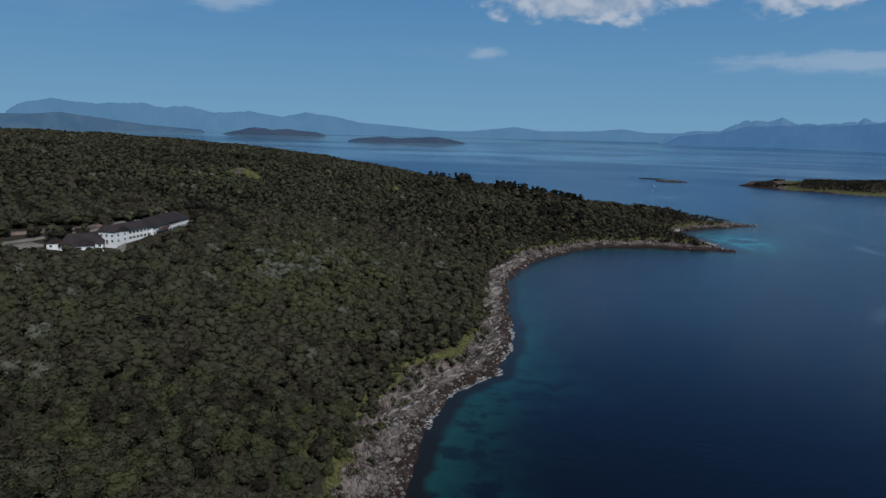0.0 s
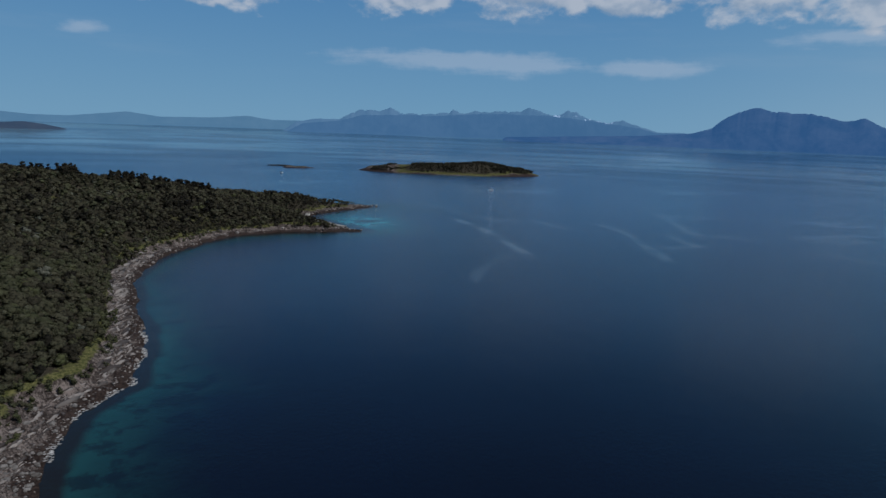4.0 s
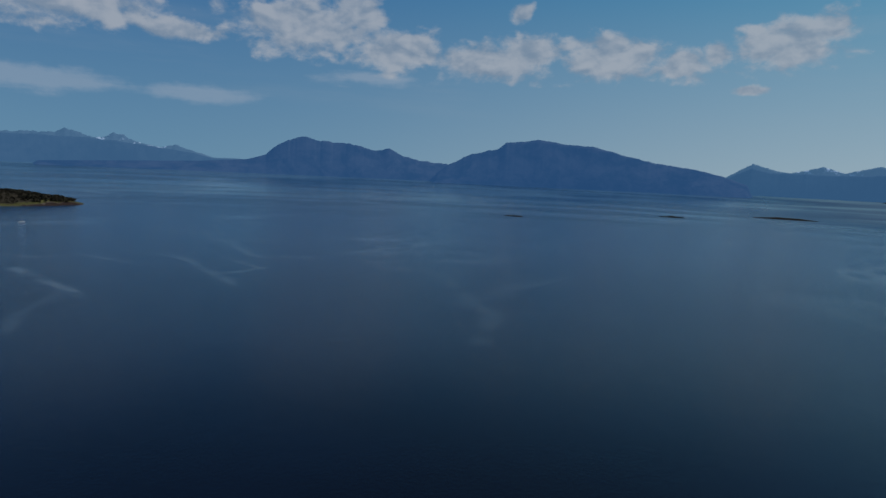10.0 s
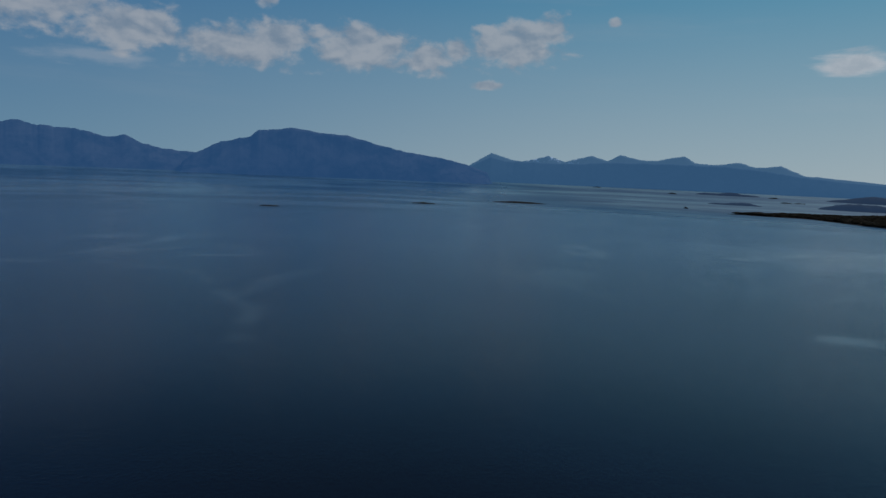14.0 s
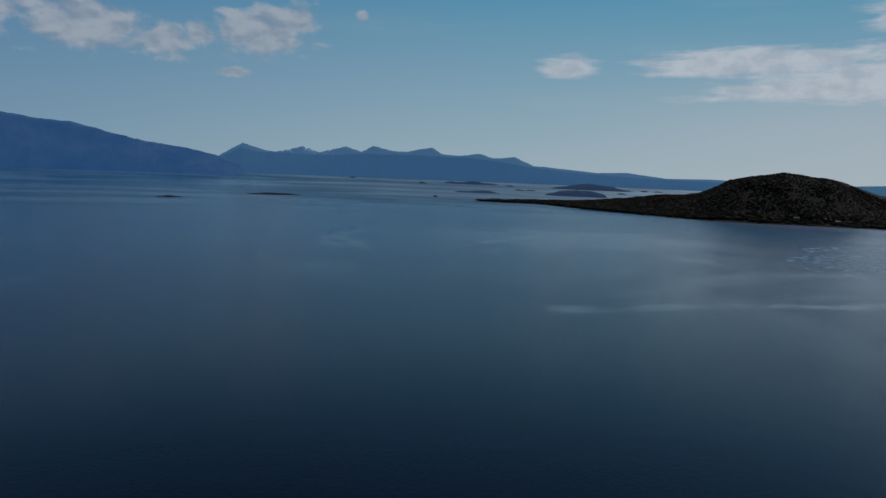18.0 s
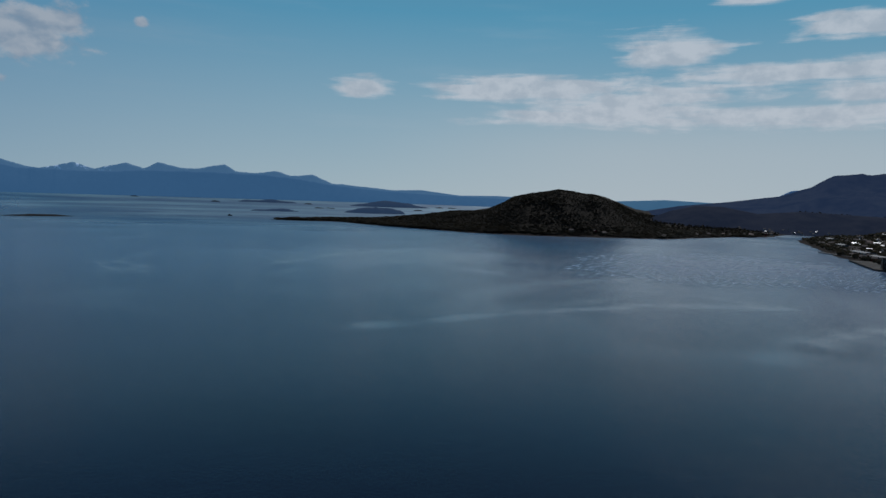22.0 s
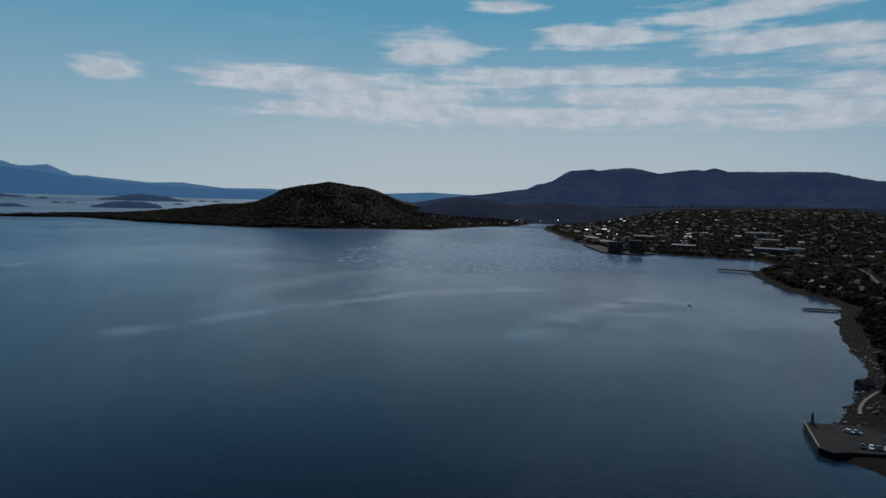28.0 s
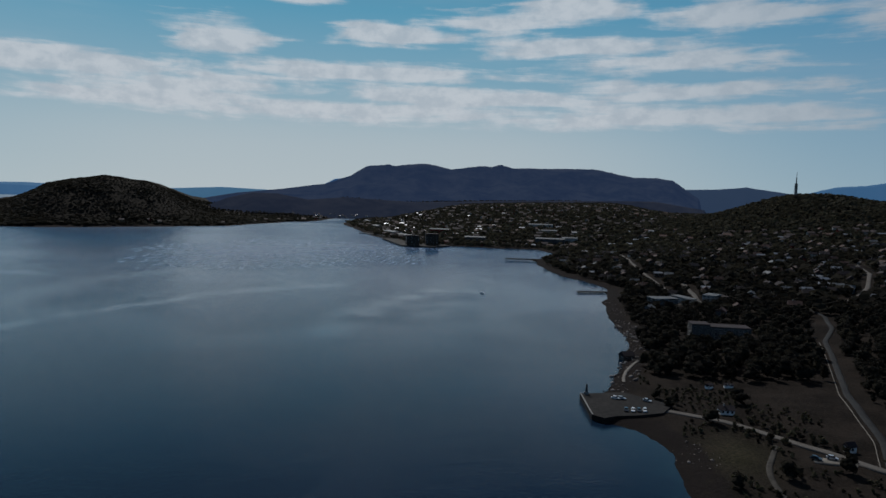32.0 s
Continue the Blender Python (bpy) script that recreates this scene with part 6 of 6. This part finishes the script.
# ---- trees of the town side ----


def forest_south():
    rng = np.random.default_rng(51)
    p = jittered(-520, 1250, -2700, -215, 8.5, rng)
    b, d = bearing_of(p) % 360, np.hypot(*p.T)
    ok = (b > 147) & (b < 199)
    p, d = p[ok], d[ok]
    s = inland(*p.T)
    field = (np.abs(p[:, 0] + 30) < 62) & (p[:, 1] > -398) & (p[:, 1] < -200)
    hx, hy = MAST_HILL
    wood = np.hypot((p[:, 0] - hx) / 380, (p[:, 1] - hy) / 480) < 1.0
    dark = (p[:, 1] < -395) & (p[:, 1] > -505) & (p[:, 0] > -95)
    keep = np.where(field, 0.05, np.where(wood, 0.8, np.where(dark, 1.0, np.where(d < 760, 1.0, np.where(d < 1000, 0.9, 0.6)))))
    ok = (s > np.where(dark, 12, 16)) & (rng.uniform(size=len(p)) < keep)
    p, d, dark = p[ok], d[ok], dark[ok]
    gap = np.full(len(p), 1e9)
    for i in range(0, len(p), 2000):
        gap[i:i + 2000] = np.min(np.hypot(p[i:i + 2000, None, 0] - ALL_HOUSES[None, :, 0], p[i:i + 2000, None, 1] - ALL_HOUSES[None, :, 1]), 1)
    ok = gap > 7.5
    p, d, dark = p[ok], d[ok], dark[ok]
    for x, y, r in ((-33, -531, 24), (-18, -523, 12), (11, -672, 17), (-34, -695, 14), (-8, -705, 19), (27, -437, 8), (-24, -720, 9), (-20, -746, 6), (-14, -790, 6)):
        ok = np.hypot(p[:, 0] - x, p[:, 1] - y) > r
        p, d, dark = p[ok], d[ok], dark[ok]
    ok = from_streets(p) > 8.5
    p, d, dark = p[ok], d[ok], dark[ok]
    z = ground(*p.T)
    tall = rng.uniform(5.5, 9.5, len(p)) * np.where(d < 700, 1.0, 1.15) + np.where(dark, 2.5, 0)
    # backlit shade is put into the low tints; haze lifts the far ones
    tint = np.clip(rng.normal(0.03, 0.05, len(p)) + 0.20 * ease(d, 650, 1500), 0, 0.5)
    spots = np.stack([p[:, 0], p[:, 1], z - 0.3], -1)
    spiky = rng.uniform(size=len(p)) < np.where(dark, 0.35, 0.15)
    a, c = d < 640, d >= 640
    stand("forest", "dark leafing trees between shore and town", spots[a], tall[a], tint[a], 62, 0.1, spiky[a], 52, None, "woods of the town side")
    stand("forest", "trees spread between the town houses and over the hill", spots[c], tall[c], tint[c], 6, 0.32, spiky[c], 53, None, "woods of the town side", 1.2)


forest_south()

# ---- stones of the shore ----


def stone_shape(rng):
    v = BALL_V * rng.uniform(0.7, 1.15, (len(BALL_V), 1)) * [1.0, rng.uniform(0.6, 0.9), rng.uniform(0.45, 0.7)]
    return v, BALL_F


def stones():
    rng = np.random.default_rng(61)
    shapes = [stone_shape(rng) for _ in range(8)]
    p = np.concatenate([jittered(-60, 60, 140, 620, 1.35, rng), jittered(60, 340, 520, 800, 3.4, rng), jittered(-40, 90, -720, -215, 3.0, rng)])
    s = inland(*p.T)
    rough = cloudy(p[:, 0], p[:, 1], 16, 3, 66)
    ok = (s > np.where(p[:, 1] > 0, 0.3, -1.5)) & (s < 15 + 5 * rough) & (rng.uniform(size=len(p)) < 0.65 + 0.5 * rough) & ((p[:, 1] > 0) | (rough > 0.12) | ((p[:, 1] < -350) & (p[:, 1] > -560)))
    p, s = p[ok], s[ok]
    z = ground(p[:, 0], p[:, 1], s)
    size = np.clip(rng.lognormal(-0.8, 0.5, len(p)), 0.2, 1.5)
    size = np.where((p[:, 0] > 60) & (p[:, 1] > 0), size * 2.0, size)
    size = np.where(p[:, 1] < 0, size * np.where((p[:, 1] < -350) & (p[:, 1] > -560), 1.5, 0.7), size)
    ledge = (s > 5.5) & (p[:, 1] > 0) & (p[:, 0] < 60) & (rng.uniform(size=len(p)) < 0.5)
    d = np.hypot(*p.T)
    order = np.argsort(d - 60 * size)
    meshes = []
    for v, f in shapes:
        m = bpy.data.meshes.new("boulder")
        m.from_pydata(v.tolist(), [], f.tolist())
        m.materials.append(ROCK)
        meshes.append(m)
    for i in order[:280]:
        ob = new("boulder", meshes[int(rng.integers(8))])
        ob.matrix_basis = Matrix.LocRotScale(Vector((p[i, 0], p[i, 1], z[i] + size[i] * 0.15)), Euler((0, 0, rng.uniform(0, 6.28))), Vector((size[i],) * 3))
        tagged(ob, "grey weathered boulder lying on the stony shore", "boulder", "boulders of the shore")
    vs, fs, base = [], [], 0
    for i in order[280:]:
        v, f = shapes[i % 8]
        t = i * 2.4
        w = v * size[i]
        if ledge[i]:
            # slabs of the bedrock, all lying the same way
            t, w = 0.9 + 0.25 * math.sin(i), w * (4.6, 0.75, 1.9)
        w = np.stack([w[:, 0] * math.cos(t) - w[:, 1] * math.sin(t), w[:, 0] * math.sin(t) + w[:, 1] * math.cos(t), w[:, 2]], -1) + (p[i, 0], p[i, 1], z[i] + size[i] * 0.1)
        vs.append(w)
        fs.append(f + base)
        base += len(v)
    ob = soup("shore_stones", np.concatenate(vs), np.concatenate(fs), STONES)
    tagged(ob, "loose grey and brown stones along the waterline", "stones", kind="stuff")
    # sea-washed pale rocks round the small point
    p = jittered(-30, 45, 205, 345, 0.9, rng)
    s = inland(*p.T)
    rough = cloudy(p[:, 0], p[:, 1], 7, 3, 67)
    ok = (s > -1.0) & (s < 1.0 + 1.8 * rough) & (rough > -0.12)
    p, s = p[ok], s[ok]
    z = ground(p[:, 0], p[:, 1], s)
    size = rng.uniform(0.2, 0.6, len(p))
    v, f = shapes[2]
    v = v * (1.5, 0.8, 0.7)
    w = v[None] * size[:, None, None] + np.stack([p[:, 0], p[:, 1], np.maximum(z, 0) + 0.05], -1)[:, None, :]
    ob = soup("washed_stones", w.reshape(-1, 3), (f[None] + (np.arange(len(p)) * len(v))[:, None, None]).reshape(-1, 3), WASHED)
    tagged(ob, "pale sea-washed rocks along the waterline of the point", "stones", kind="stuff")


def island_material_stones():
    m, tree, skin = material("loose_stones", 0.85)
    geo = tree.nodes.new("ShaderNodeNewGeometry")
    tone = blend(tree, (0.034, 0.025, 0.022), (0.25, 0.215, 0.19), Wire(tree, geo.outputs["Random Per Island"]).smooth(0.1, 1.0))
    tree.links.new(tone.socket, skin.inputs["Base Color"])
    bump(tree, skin, fbm(tree, place_wire(tree), 3.0, 5.0), 0.5, 0.1)
    return m


STONES = island_material_stones()
WASHED = paint("washed_rock", (0.16, 0.15, 0.145), (0.50, 0.48, 0.46), 1.5, 0.7)
stones()


def shrubs():
    rng = np.random.default_rng(71)
    p = jittered(-120, 30, -400, -205, 4.2, rng)
    s = inland(*p.T)
    thick = cloudy(p[:, 0], p[:, 1], 26, 3, 72)
    road = np.array([(8, -330), (-22, -326), (-31, -322), (-50, -309), (-69, -293), (-80, -283)], float)
    off = np.full(len(p), 1e9)
    for (ax, ay), (bx, by) in zip(road, road[1:]):
        t = np.clip(((p[:, 0] - ax) * (bx - ax) + (p[:, 1] - ay) * (by - ay)) / ((bx - ax) ** 2 + (by - ay) ** 2), 0, 1)
        off = np.minimum(off, np.hypot(p[:, 0] - ax - t * (bx - ax), p[:, 1] - ay - t * (by - ay)))
    hedge = (off > 4) & (off < 11) & (p[:, 1] < -300 - 0.15 * p[:, 0]) & (p[:, 0] < -24)
    green = np.exp(-(((p[:, 0] + 27) / 13) ** 2 + ((p[:, 1] + 284) / 22) ** 2)) > 0.3
    lot = (p[:, 0] < -48) & (p[:, 0] > -80) & (p[:, 1] > -300) & (p[:, 1] < -281)
    quay = (p[:, 0] > -6) & (p[:, 1] < -300) & (p[:, 1] > -356)
    ok = (s > 15) & (off > 4) & ((thick > 0.0) | hedge) & ~green & ~lot & ~quay
    for x, y, r in ((-26, -339, 8), (-20, -382, 6), (-30, -386, 6), (-70, -309, 6), (-43, -301, 3), (-38, -274, 3.5), (-37, -261, 3.5), (-84, -345, 6), (-84, -377, 6), (-85, -315, 6)):
        ok &= np.hypot(p[:, 0] - x, p[:, 1] - y) > r
    p, hedge = p[ok], hedge[ok]
    spots = np.stack([p[:, 0], p[:, 1], ground(*p.T) - 0.2], -1)
    stand("shrubs", "low dark leafless shrubs in the shore field", spots, rng.uniform(1.2, 2.6, len(p)) + np.where(hedge, 1.2, 0), np.clip(rng.normal(0.25, 0.12, len(p)), 0, 0.5), 40, 0.15, None, 73)


shrubs()


def shore_scrub():
    rng = np.random.default_rng(81)
    p = jittered(-70, 260, 130, 640, 2.6, rng)
    s = inland(*p.T)
    lush = cloudy(p[:, 0], p[:, 1], 18, 3, 82)
    ok = (s > 11.5) & (s < 34) & (lush > -0.3) & (rng.uniform(size=len(p)) < 0.55)
    p = p[ok]
    spots = np.stack([p[:, 0], p[:, 1], ground(*p.T) - 0.2], -1)
    stand("shrubs", "olive willow scrub between the shore stones and the wood", spots, rng.uniform(1.4, 3.6, len(p)), np.clip(rng.normal(0.62, 0.14, len(p)), 0, 0.92), 28, 0.13, None, 83)
    p = jittered(700, 2300, -3300, -1700, 16, rng)
    b, d = bearing_of(p) % 360, np.hypot(*p.T)
    s = inland(*p.T)
    ok = (b > 138) & (b < 182) & (d > 2350) & (d < 3350) & (s > 20)
    p = p[ok]
    spots = np.stack([p[:, 0], p[:, 1], ground(*p.T) - 0.5], -1)
    stand("forest", "dark wood below the long mountain", spots, rng.uniform(5, 8, len(p)), np.clip(rng.normal(0.08, 0.1, len(p)), 0, 0.4), 6, 0.42, None, 84)
    p = jittered(-420, 700, -3300, -2500, 15, rng)
    s = inland(*p.T)
    p = p[s > 20]
    spots = np.stack([p[:, 0], p[:, 1], ground(*p.T) - 0.5], -1)
    stand("forest", "dark wood above the town", spots, rng.uniform(5, 8, len(p)), np.clip(rng.normal(0.08, 0.1, len(p)), 0, 0.4), 6, 0.42, None, 85)


shore_scrub()
